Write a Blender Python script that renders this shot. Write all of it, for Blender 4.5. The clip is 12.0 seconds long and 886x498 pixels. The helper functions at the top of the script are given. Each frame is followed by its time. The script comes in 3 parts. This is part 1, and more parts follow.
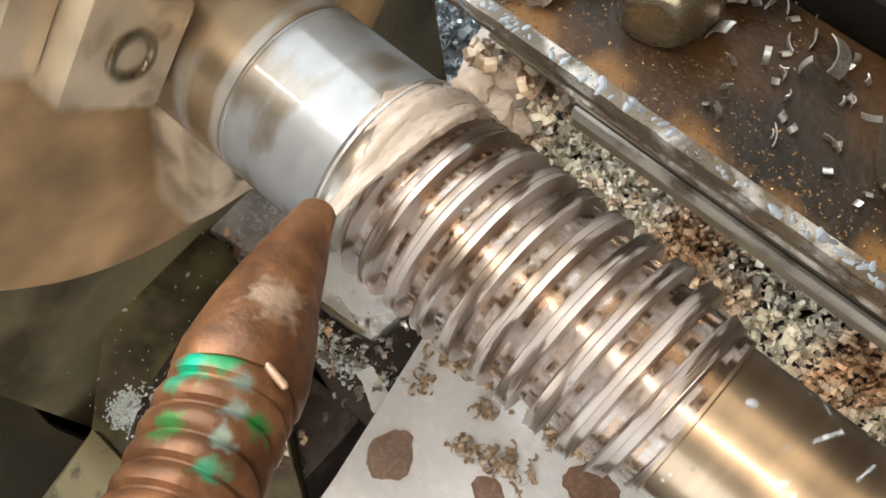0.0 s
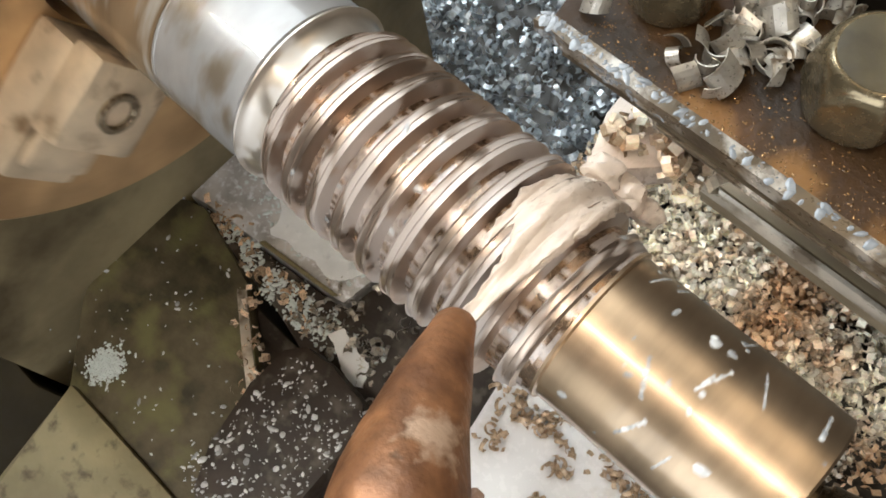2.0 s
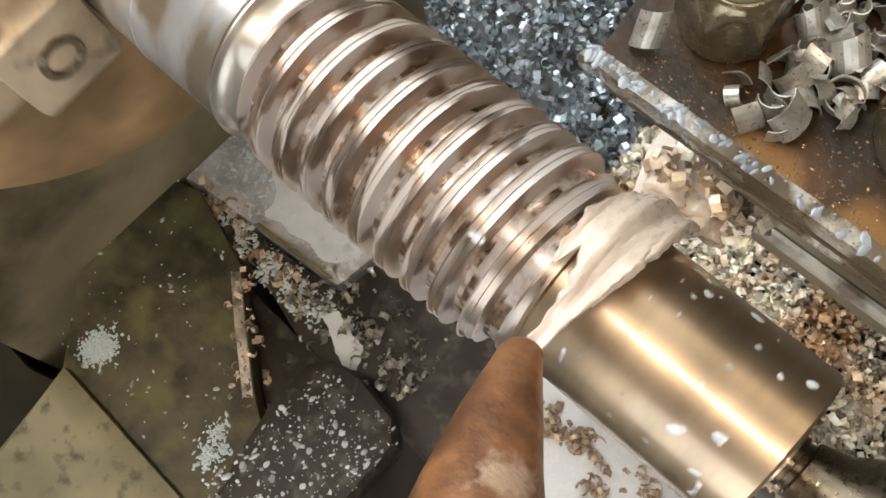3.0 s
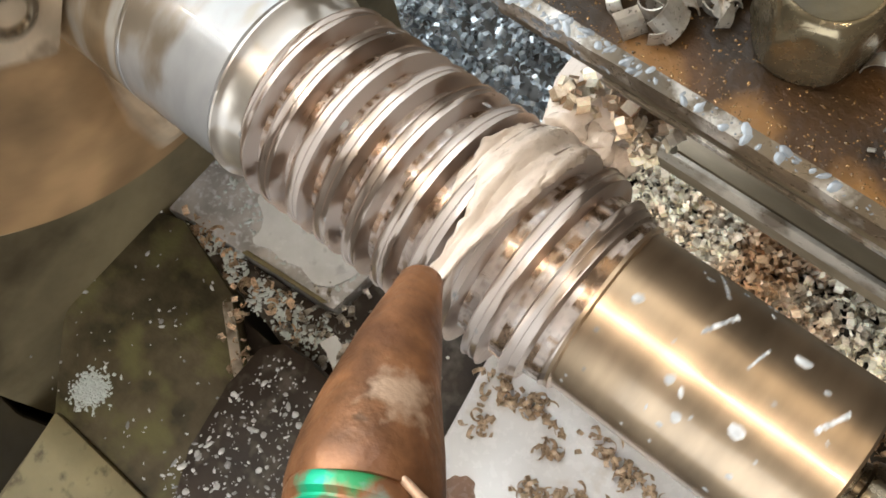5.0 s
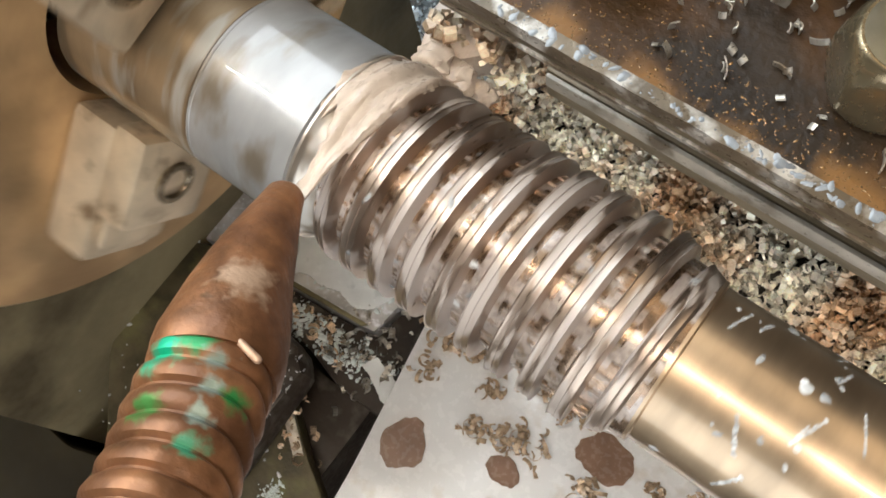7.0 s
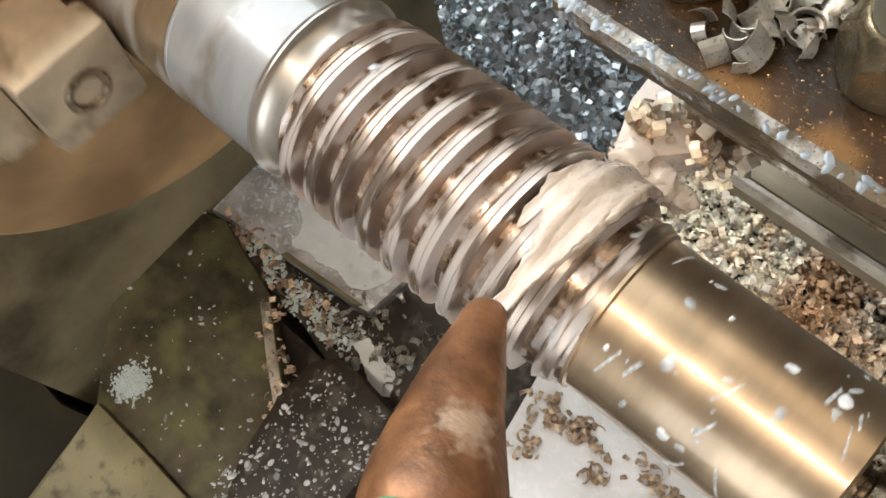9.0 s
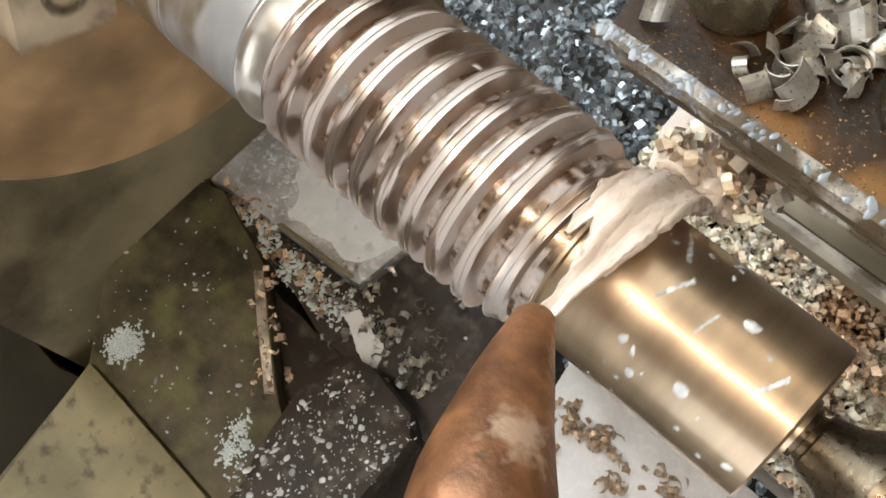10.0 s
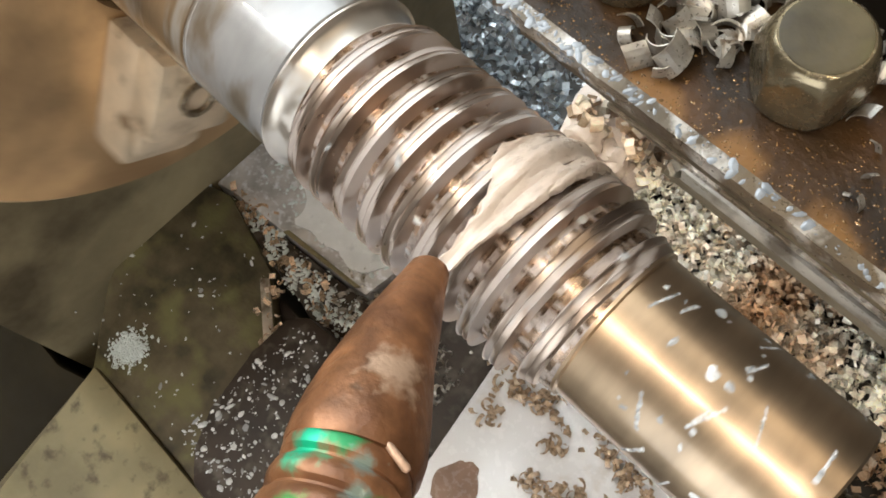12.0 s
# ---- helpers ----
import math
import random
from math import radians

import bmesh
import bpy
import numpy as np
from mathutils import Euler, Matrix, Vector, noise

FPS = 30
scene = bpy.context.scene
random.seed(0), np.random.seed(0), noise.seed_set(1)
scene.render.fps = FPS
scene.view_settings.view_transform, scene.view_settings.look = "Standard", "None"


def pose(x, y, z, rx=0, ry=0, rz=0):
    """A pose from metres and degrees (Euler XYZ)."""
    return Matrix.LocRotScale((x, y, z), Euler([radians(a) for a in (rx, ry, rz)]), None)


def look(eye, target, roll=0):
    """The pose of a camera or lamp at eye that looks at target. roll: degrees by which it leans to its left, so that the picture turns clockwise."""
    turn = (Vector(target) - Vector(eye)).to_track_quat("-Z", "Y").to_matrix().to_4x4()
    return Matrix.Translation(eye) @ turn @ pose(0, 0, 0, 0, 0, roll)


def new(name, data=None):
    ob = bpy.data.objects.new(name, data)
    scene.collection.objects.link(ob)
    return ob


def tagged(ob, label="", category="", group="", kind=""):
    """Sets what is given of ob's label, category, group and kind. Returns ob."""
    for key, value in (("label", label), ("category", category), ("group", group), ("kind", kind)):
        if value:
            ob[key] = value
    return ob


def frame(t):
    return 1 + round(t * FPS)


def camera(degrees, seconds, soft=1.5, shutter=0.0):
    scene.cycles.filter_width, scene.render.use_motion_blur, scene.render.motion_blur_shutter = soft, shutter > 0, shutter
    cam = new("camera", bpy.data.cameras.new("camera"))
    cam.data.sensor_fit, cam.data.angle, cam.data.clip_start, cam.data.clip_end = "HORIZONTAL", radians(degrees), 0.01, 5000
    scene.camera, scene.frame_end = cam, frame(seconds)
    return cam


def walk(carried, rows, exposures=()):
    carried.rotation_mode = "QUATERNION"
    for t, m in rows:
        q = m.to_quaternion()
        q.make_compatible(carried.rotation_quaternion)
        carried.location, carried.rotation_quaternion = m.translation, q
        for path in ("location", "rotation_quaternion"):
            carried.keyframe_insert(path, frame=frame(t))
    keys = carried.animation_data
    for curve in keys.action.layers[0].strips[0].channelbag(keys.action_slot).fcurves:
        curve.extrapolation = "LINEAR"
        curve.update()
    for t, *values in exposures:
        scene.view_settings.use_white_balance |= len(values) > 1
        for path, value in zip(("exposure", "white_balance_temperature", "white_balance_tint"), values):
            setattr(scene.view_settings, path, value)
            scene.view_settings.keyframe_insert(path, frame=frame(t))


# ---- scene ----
# The lathe's axis lies along x at height AXIS; x runs to the tailstock, y to the back of the machine.
cam = camera(52.56, 12.0, soft=1.7, shutter=0.06)
AXIS = 1.05
ROWS = [
    (0.0, 0.0617, -0.0634, 0.2522, 20.32, 4.92, 42.11),
    (0.5, 0.0630, -0.0589, 0.2517, 20.44, 5.23, 42.15),
    (1.0, 0.0786, -0.0603, 0.2482, 20.65, 5.72, 42.19),
    (1.5, 0.0908, -0.0628, 0.2477, 20.87, 5.86, 42.64),
    (2.0, 0.1050, -0.0629, 0.2499, 20.89, 5.90, 43.39),
    (2.5, 0.1135, -0.0612, 0.2419, 20.85, 6.21, 43.67),
    (3.0, 0.1170, -0.0650, 0.2390, 21.00, 6.38, 43.61),
    (5.0, 0.0991, -0.0656, 0.2331, 20.77, 6.17, 39.56),
    (5.5, 0.0921, -0.0668, 0.2352, 20.52, 6.49, 38.43),
    (6.0, 0.0877, -0.0652, 0.2401, 20.45, 6.88, 38.18),
    (6.5, 0.0798, -0.0657, 0.2463, 20.33, 7.03, 37.58),
    (7.0, 0.0761, -0.0628, 0.2508, 19.70, 7.49, 37.34),
    (7.5, 0.0787, -0.0619, 0.2509, 19.98, 7.99, 37.42),
    (9.5, 0.1197, -0.0703, 0.2391, 22.17, 7.78, 43.65),
    (10.0, 0.1268, -0.0727, 0.2392, 22.19, 7.65, 44.40),
    (10.5, 0.1257, -0.0706, 0.2408, 21.73, 7.41, 44.96),
    (11.0, 0.1247, -0.0711, 0.2408, 21.64, 7.38, 45.24),
    (11.5, 0.1120, -0.0659, 0.2463, 21.08, 6.85, 45.60),
    (12.0, 0.1048, -0.0635, 0.2494, 20.82, 6.63, 45.54),
]
walk(cam, [(t, pose(x, y, AXIS + z, rx, ry, rz)) for t, x, y, z, rx, ry, rz in ROWS])

# the carriage's travel along x and the cross slide's feed along y, in millimetres
TRAVEL = [(0.0, 0.0, 1.4), (0.5, 16.3, 5.1), (1.0, 40.4, 4.9), (1.5, 63.2, 4.3), (2.0, 86.7, 5.1), (2.5, 107.5, 3.7), (3.0, 116.2, -4.2),
          (3.5, 116.0, -4.5), (4.0, 108.5, -4.0), (4.5, 93.0, -2.5), (5.0, 74.2, -1.4), (5.5, 50.4, -2.0), (6.0, 30.0, -1.8), (6.5, 8.6, -2.4),
          (7.0, 0.5, 2.5), (7.5, 18.2, 2.7), (8.0, 42.0, 4.2), (8.5, 65.0, 4.3), (9.0, 88.5, 4.0), (9.5, 110.3, 2.7), (10.0, 115.9, -4.5),
          (10.5, 115.8, -4.5), (11.0, 106.6, -4.9), (11.5, 86.2, -3.7), (12.0, 69.1, -3.1)]
SPIN = -1581.3  # degrees a second about x
SPIN_START = 128.0

# ---- world and lights ----
world = bpy.data.worlds.new("workshop_daylight")
scene.world = world
world.use_nodes = True
wn = world.node_tree.nodes
sky = wn.new("ShaderNodeTexSky")
sky.sky_type, sky.sun_disc = "NISHITA", False
sky.sun_elevation, sky.sun_rotation = radians(35), radians(200)
world.node_tree.links.new(sky.outputs[0], wn["Background"].inputs[0])
wn["Background"].inputs[1].default_value = 0.1


def lamp(name, kind, energy, colour, m, size=0.1, size_y=None):
    data = bpy.data.lights.new(name, kind)
    data.energy, data.color = energy, colour
    if kind == "AREA":
        data.size = size
        if size_y:
            data.shape, data.size_y = "RECTANGLE", size_y
        else:
            data.shape = "DISK"
    ob = new(name, data)
    ob.matrix_world = m
    return ob


lamp("tube_lamp", "AREA", 15.0, (1.0, 0.90, 0.75), pose(-0.15, -0.27, AXIS + 0.90, -17, 0, 0), 2.4, 0.03)
lamp("window_daylight", "AREA", 98.0, (0.88, 0.96, 1.0), look((-1.45, 0.40, AXIS + 1.75), (-0.03, 0, AXIS)), 2.6, 2.2)
lamp("door_daylight", "AREA", 80.0, (0.92, 0.97, 1.0), look((1.6, -2.94, AXIS + 0.55), (1.6, 0, AXIS + 0.55)), 3.4, 2.4)
lamp("work_lamp", "AREA", 1.5, (1.0, 0.76, 0.48), look((0.28, 0.52, AXIS + 1.10), (0.06, 0.03, AXIS + 0.04)), 0.7, 0.5)
scene.view_settings.exposure = 0.05


# ---- materials ----
def material(name, colour, rough=0.5, metal=0.0, spread=0.25, scale=60.0, bump=0.2, fine=600.0, second=None, second_scale=25.0, second_at=0.55,
             second_rough=None, second_metal=None, soft_edge=0.08, coat=0.0, island=0.0, stretch=(1, 1, 1), rough_spread=0.1, spots=(), coat_rough=0.12, specular=0.5):
    """A surface with grain, cloudy variation and, if second is given, patches of another colour (stain, rust, dirt)."""
    m = bpy.data.materials.new(name)
    m.use_nodes = True
    nodes, links = m.node_tree.nodes, m.node_tree.links
    b = nodes["Principled BSDF"]
    b.inputs["Metallic"].default_value = metal
    b.inputs["Coat Weight"].default_value = coat
    b.inputs["Specular IOR Level"].default_value = specular
    b.inputs["Coat Roughness"].default_value = coat_rough
    co = nodes.new("ShaderNodeTexCoord")
    mp = nodes.new("ShaderNodeMapping")
    mp.inputs["Scale"].default_value = stretch
    links.new(co.outputs["Object"], mp.inputs[0])

    def noise_at(s, detail=4.0):
        n = nodes.new("ShaderNodeTexNoise")
        n.inputs["Scale"].default_value, n.inputs["Detail"].default_value = s, detail
        links.new(mp.outputs[0], n.inputs["Vector"])
        return n.outputs["Fac"]

    def ramp(v, lo, hi, a, c):
        r = nodes.new("ShaderNodeMapRange")
        for k, x in enumerate((lo, hi, a, c)):
            r.inputs[k + 1].default_value = x
        links.new(v, r.inputs[0])
        return r.outputs[0]

    def mix(f, a, c):
        x = nodes.new("ShaderNodeMix")
        x.data_type = "RGBA"
        for sock, v in ((x.inputs[0], f), (x.inputs[6], a), (x.inputs[7], c)):
            if hasattr(v, "is_output"):
                links.new(v, sock)
            else:
                sock.default_value = v if not isinstance(v, tuple) else (*v, 1)
        return x.outputs[2]

    large, small = noise_at(scale), noise_at(fine, 3.0)
    dark = tuple(c * (1 - spread) for c in colour)
    light = tuple(min(1, c * (1 + spread)) for c in colour)
    col = mix(ramp(large, 0.3, 0.7, 0, 1), dark, light)
    rgh = ramp(small, 0.3, 0.7, max(0.03, rough - rough_spread), min(1, rough + rough_spread))
    if second:
        mask = ramp(noise_at(second_scale, 6.0), second_at - soft_edge, second_at + soft_edge, 0, 1)
        col = mix(mask, col, second)
        if second_rough is not None:
            x = nodes.new("ShaderNodeMix")
            links.new(mask, x.inputs[0]), links.new(rgh, x.inputs[2])
            x.inputs[3].default_value = second_rough
            rgh = x.outputs[0]
        if second_metal is not None:
            links.new(ramp(mask, 0, 1, metal, second_metal), b.inputs["Metallic"])
    for place, radius, tint, tint_metal, ragged in spots:
        d = nodes.new("ShaderNodeVectorMath")
        d.operation = "DISTANCE"
        d.inputs[1].default_value = place
        links.new(co.outputs["Object"], d.inputs[0])
        n = nodes.new("ShaderNodeMath")
        n.operation = "MULTIPLY_ADD"
        links.new(noise_at(ragged, 5.0), n.inputs[0])
        n.inputs[1].default_value = radius * 2.6
        links.new(d.outputs["Value"], n.inputs[2])
        mask = ramp(n.outputs[0], radius * 1.75, radius * 2.4, 1, 0)
        col = mix(mask, col, tint)
        if tint_metal is not None:
            links.new(ramp(mask, 0, 1, metal, tint_metal), b.inputs["Metallic"])
    if island:
        g = nodes.new("ShaderNodeNewGeometry")
        h = nodes.new("ShaderNodeHueSaturation")
        links.new(ramp(g.outputs["Random Per Island"], 0, 1, 1 - island, 1 + island), h.inputs["Value"])
        links.new(col, h.inputs["Color"])
        col = h.outputs[0]
    links.new(col, b.inputs["Base Color"])
    links.new(rgh, b.inputs["Roughness"])
    if bump:
        bp = nodes.new("ShaderNodeBump")
        bp.inputs["Strength"].default_value, bp.inputs["Distance"].default_value = bump, 0.0006
        add = nodes.new("ShaderNodeMath")
        add.operation = "ADD"
        links.new(large, add.inputs[0]), links.new(small, add.inputs[1])
        links.new(add.outputs[0], bp.inputs["Height"])
        links.new(bp.outputs[0], b.inputs["Normal"])
    return m


STEEL = material("turned_steel", (0.48, 0.355, 0.235), 0.36, 0.92, 0.25, 22, 0.0, 500, stretch=(4, 1, 1), rough_spread=0.01, coat=0.7, coat_rough=0.07)
STEEL_FILM = material("steel_under_milky_film", (0.33, 0.33, 0.335), 0.42, 0.3, 0.20, 45, 0.0, 300, rough_spread=0.05, second=(0.24, 0.20, 0.155), second_scale=34, second_at=0.57, second_metal=0.6, soft_edge=0.05, coat=0.9, coat_rough=0.02, stretch=(1.4, 0.7, 0.7))
STEEL_BAND = material("brown_steel_with_film", (0.30, 0.225, 0.145), 0.34, 0.7, 0.3, 30, 0.0, 400, rough_spread=0.04, second=(0.36, 0.34, 0.31), second_scale=40, second_at=0.55, second_metal=0.25, soft_edge=0.06, stretch=(2.5, 0.5, 0.5), coat=0.9, coat_rough=0.02)
STEEL_COLLAR = material("bright_wet_collar", (0.50, 0.45, 0.39), 0.36, 0.80, 0.25, 60, 0.0, 400, rough_spread=0.04, second=(0.56, 0.54, 0.52), second_scale=50, second_at=0.58, second_metal=0.1, soft_edge=0.03, coat=0.4, coat_rough=0.04)
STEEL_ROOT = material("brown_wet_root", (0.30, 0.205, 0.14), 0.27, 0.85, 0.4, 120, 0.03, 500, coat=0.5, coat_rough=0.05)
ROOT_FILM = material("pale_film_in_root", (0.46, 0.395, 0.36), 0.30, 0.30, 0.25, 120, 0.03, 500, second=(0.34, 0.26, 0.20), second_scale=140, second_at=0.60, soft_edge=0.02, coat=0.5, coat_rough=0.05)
STEEL_CUT = material("fresh_cut_steel", (0.42, 0.335, 0.275), 0.34, 0.92, 0.22, 30, 0.10, 260, rough_spread=0.08, stretch=(3.0, 0.6, 0.6), second=(0.45, 0.395, 0.365), second_scale=70, second_at=0.52, second_metal=0.15, second_rough=0.40, soft_edge=0.03, coat=0.3, coat_rough=0.06)
STEEL_DARK = material("oily_steel", (0.20, 0.16, 0.11), 0.30, 0.9, 0.3, 50, 0.12, 500)
NUT_STEEL = material("olive_oily_steel", (0.26, 0.21, 0.13), 0.24, 0.8, 0.3, 60, 0.08, 400, coat=0.3)
JAW_STEEL = material("jaw_steel", (0.58, 0.475, 0.345), 0.42, 0.5, 0.35, 40, 0.12, 600, second=(0.22, 0.15, 0.09), second_scale=60, second_at=0.62)
CHUCK_STEEL = material("chuck_steel", (0.46, 0.30, 0.155), 0.45, 0.40, 0.5, 22, 0.15, 500, second=(0.27, 0.165, 0.08), second_scale=14, second_at=0.58)
COPPER_BASE = dict(rough=0.42, metal=0.4, spread=0.6, scale=85, bump=0.55, fine=420, second=(0.14, 0.06, 0.028), second_scale=60, second_at=0.50, second_rough=0.45, soft_edge=0.10)
# Pale spot is scraped copper; the small near-black one paints a hole's dark inside.
COPPER = material("dull_copper_cone", (0.27, 0.122, 0.055), spots=(((-0.0180, -0.0545, 0.0650), 0.0078, (0.50, 0.34, 0.235), 0.25, 210.0), ((-0.0191, -0.0643, 0.0692), 0.0021, (0.02, 0.02, 0.01), 0.0, 200.0)), **COPPER_BASE)
PALE = (0.24, 0.29, 0.25)
COPPER_TUBE = material("painted_copper_tube", (0.27, 0.125, 0.058), spots=(
    ((-0.0165, -0.078, 0.0735), 0.0055, (0.01, 0.45, 0.25), 0.0, 220.0), ((-0.0120, -0.0715, 0.0735), 0.0042, (0.03, 0.28, 0.10), 0.0, 260.0),
    ((-0.0060, -0.0730, 0.0741), 0.0036, PALE, 0.0, 260.0), ((-0.0015, -0.0785, 0.0768), 0.0036, PALE, 0.0, 260.0), ((0.0030, -0.0773, 0.0733), 0.0036, (0.03, 0.24, 0.06), 0.0, 240.0),
    ((0.0013, -0.0836, 0.0797), 0.0032, PALE, 0.0, 260.0), ((-0.0086, -0.0884, 0.0806), 0.0040, (0.06, 0.22, 0.05), 0.0, 240.0), ((0.0045, -0.0882, 0.0822), 0.0036, (0.05, 0.24, 0.13), 0.0, 260.0)), **COPPER_BASE)
COPPER_WORN = material("scraped_copper", (0.60, 0.40, 0.28), 0.5, 0.5, 0.3, 220, 0.35, 900)
COOLANT = material("milky_coolant", (0.62, 0.515, 0.43), 0.30, 0.0, 0.10, 60, 0.10, 200, coat=0.2, stretch=(2.5, 1, 1), second=(0.50, 0.405, 0.335), second_scale=60, second_at=0.56)
POOL = material("milky_pool", (0.88, 0.89, 0.90), 0.2, 0.0, 0.08, 60, 0.2, 200, coat=0.4, second=(0.55, 0.56, 0.58), second_scale=80, second_at=0.68)
PLATE_WET = material("coolant_covered_plate", (0.74, 0.73, 0.74), 0.25, 0.0, 0.08, 20, 0.1, 200, coat=0.4, second=(0.60, 0.54, 0.49), second_scale=45, second_at=0.66)
BLOT = material("brown_blot", (0.22, 0.13, 0.09), 0.25, 0.0, 0.2, 60, 0.1, 300, coat=0.4)
CAST_GREEN = material("oily_cast_iron", (0.095, 0.078, 0.046), 0.55, 0.0, 0.5, 45, 0.9, 240, second=(0.16, 0.145, 0.065), second_scale=30, second_at=0.58, specular=0.25)
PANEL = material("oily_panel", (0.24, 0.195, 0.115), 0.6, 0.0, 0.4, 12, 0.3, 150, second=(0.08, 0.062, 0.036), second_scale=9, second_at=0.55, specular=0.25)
DARK_FILLER = material("near_black_filler", (0.024, 0.019, 0.011), 0.6, 0.0, 0.4, 12, 0.3, 150, second=(0.022, 0.018, 0.012), second_scale=9, second_at=0.55, specular=0.06)
CAST_DARK = material("dark_cast_iron", (0.038, 0.027, 0.020), 0.5, 0.0, 0.4, 30, 0.4, 260, second=(0.10, 0.085, 0.07), second_scale=80, second_at=0.60, specular=0.3)
YELLOW_PLATE = material("bare_iron_plate", (0.22, 0.185, 0.10), 0.55, 0.0, 0.3, 18, 0.4, 250, second=(0.07, 0.055, 0.03), second_scale=90, second_at=0.62, specular=0.3)
BED_STEEL = material("wet_bed_way", (0.52, 0.50, 0.49), 0.38, 0.1, 0.35, 45, 0.3, 250, second=(0.74, 0.75, 0.78), second_scale=190, second_at=0.60, coat=0.3)
OIL_GLITTER = material("glittering_oil", (0.20, 0.11, 0.04), 0.12, 0.5, 0.3, 300, 0.0, 300, coat=0.8, coat_rough=0.04, island=0.5)
# The orange spots paint lamp glints along the plate's front.
TOOL_BROWN = material("oily_tool_holder", (0.020, 0.012, 0.006), 0.5, 0.0, 0.6, 40, 0.8, 420, second=(0.080, 0.036, 0.011), second_scale=34, second_at=0.55, soft_edge=0.14, specular=0.2, spots=tuple(((x, 0.033, 0.060), r, (0.17, 0.083, 0.024), 0.0, 60.0) for x, r in ((-0.022, 0.008), (0.004, 0.008), (0.030, 0.012), (0.055, 0.008), (0.085, 0.012))))
POST_BLACK = material("near_black_step", (0.009, 0.007, 0.005), 0.6, 0.0, 0.5, 30, 0.4, 260, specular=0.08)
# Worn olive, lightened to offset the shade of the plate above.
LEDGE_OLIVE = material("lightened_worn_ledge", (0.25, 0.195, 0.125), 0.38, 0.2, 0.35, 30, 0.2, 300, stretch=(0.3, 1, 1), second=(0.16, 0.12, 0.07), second_scale=50, second_at=0.55)
TOOL_FACE = material("olive_tool_face", (0.17, 0.135, 0.085), 0.36, 0.3, 0.35, 30, 0.15, 300, stretch=(0.2, 1, 1), second=(0.05, 0.035, 0.02), second_scale=50, second_at=0.57)
PALE_EDGE = material("pale_wet_edge", (0.50, 0.44, 0.36), 0.35, 0.1, 0.35, 40, 0.3, 300, second=(0.16, 0.12, 0.08), second_scale=60, second_at=0.58, coat=0.2)
TOOL_EDGE = material("tool_holder_edge", (0.11, 0.085, 0.057), 0.32, 0.4, 0.4, 60, 0.4, 400, second=(0.42, 0.40, 0.37), second_scale=110, second_at=0.58)
CHIP = material("steel_chips", (0.50, 0.47, 0.42), 0.34, 0.6, 0.25, 200, 0.15, 900, island=0.5, second=(0.28, 0.22, 0.16), second_scale=160, second_at=0.60)
CHIP_DARK = material("brown_chips", (0.60, 0.44, 0.30), 0.30, 0.3, 0.3, 200, 0.1, 900, island=0.6)
CHIP_BROWN = material("oily_steel_chips", (0.92, 0.75, 0.61), 0.26, 0.05, 0.30, 200, 0.15, 900, island=0.55, second=(0.60, 0.38, 0.22), second_scale=20, second_at=0.54)
CHIP_BLUE = material("blue_steel_chips", (0.56, 0.61, 0.65), 0.36, 0.5, 0.3, 200, 0.1, 900, island=0.5)
SLUDGE = material("oil_sludge", (0.045, 0.035, 0.025), 0.4, 0.1, 0.4, 30, 0.4, 200, coat=0.3)
DROPLET = material("coolant_drops", (0.49, 0.495, 0.50), 0.14, 0.0, 0.25, 300, 0.0, 300, coat=0.6, island=0.45)
LIP_DROP = material("bluish_lip_drops", (0.19, 0.21, 0.235), 0.12, 0.0, 0.25, 300, 0.0, 300, coat=0.6, island=0.35)
FOAM = material("white_foam", (0.66, 0.72, 0.72), 0.4, 0.0, 0.1, 200, 0.2, 500)
WALL = material("painted_wall", (0.17, 0.125, 0.085), 0.7, 0.0, 0.12, 2, 0.2, 40)
FLOOR = material("concrete_floor", (0.20, 0.19, 0.17), 0.7, 0.0, 0.25, 3, 0.3, 60)


# ---- helpers of this file ----
def part(name, bm, mat, parent=None, label="", smooth=True):
    me = bpy.data.meshes.new(name)
    bm.to_mesh(me)
    bm.free()
    me.materials.append(mat)
    if smooth:
        for p in me.polygons:
            p.use_smooth = True
        me.set_sharp_from_angle(angle=radians(35))
    ob = new(name, me)
    if parent:
        ob.parent = parent
    if label:
        ob["label"] = label
    return ob


def thing(name, label, category, group="", kind="", at=(0, 0, 0)):
    ob = new(name)
    ob.empty_display_size = 0.02
    ob.location = (at[0], at[1], AXIS + at[2])
    return tagged(ob, label, category, group, kind)


def revolve(bm, profile, seg=96, axis=(1, 0, 0), at=(0, 0, 0), cap=True):
    """Turns (along, radius) pairs about an axis through at."""
    turn = Vector((1, 0, 0)).rotation_difference(Vector(axis)).to_matrix().to_4x4()
    m = Matrix.Translation(at) @ turn
    rings = []
    for x, r in profile:
        rings.append([bm.verts.new(m @ Vector((x, r * math.cos(a), r * math.sin(a)))) for a in (2 * math.pi * k / seg for k in range(seg))])
    for a, b in zip(rings, rings[1:]):
        for k in range(seg):
            bm.faces.new((a[k], a[(k + 1) % seg], b[(k + 1) % seg], b[k]))
    if cap:
        bm.faces.new(rings[0][::-1]), bm.faces.new(rings[-1])
    bmesh.ops.recalc_face_normals(bm, faces=bm.faces)
    return bm


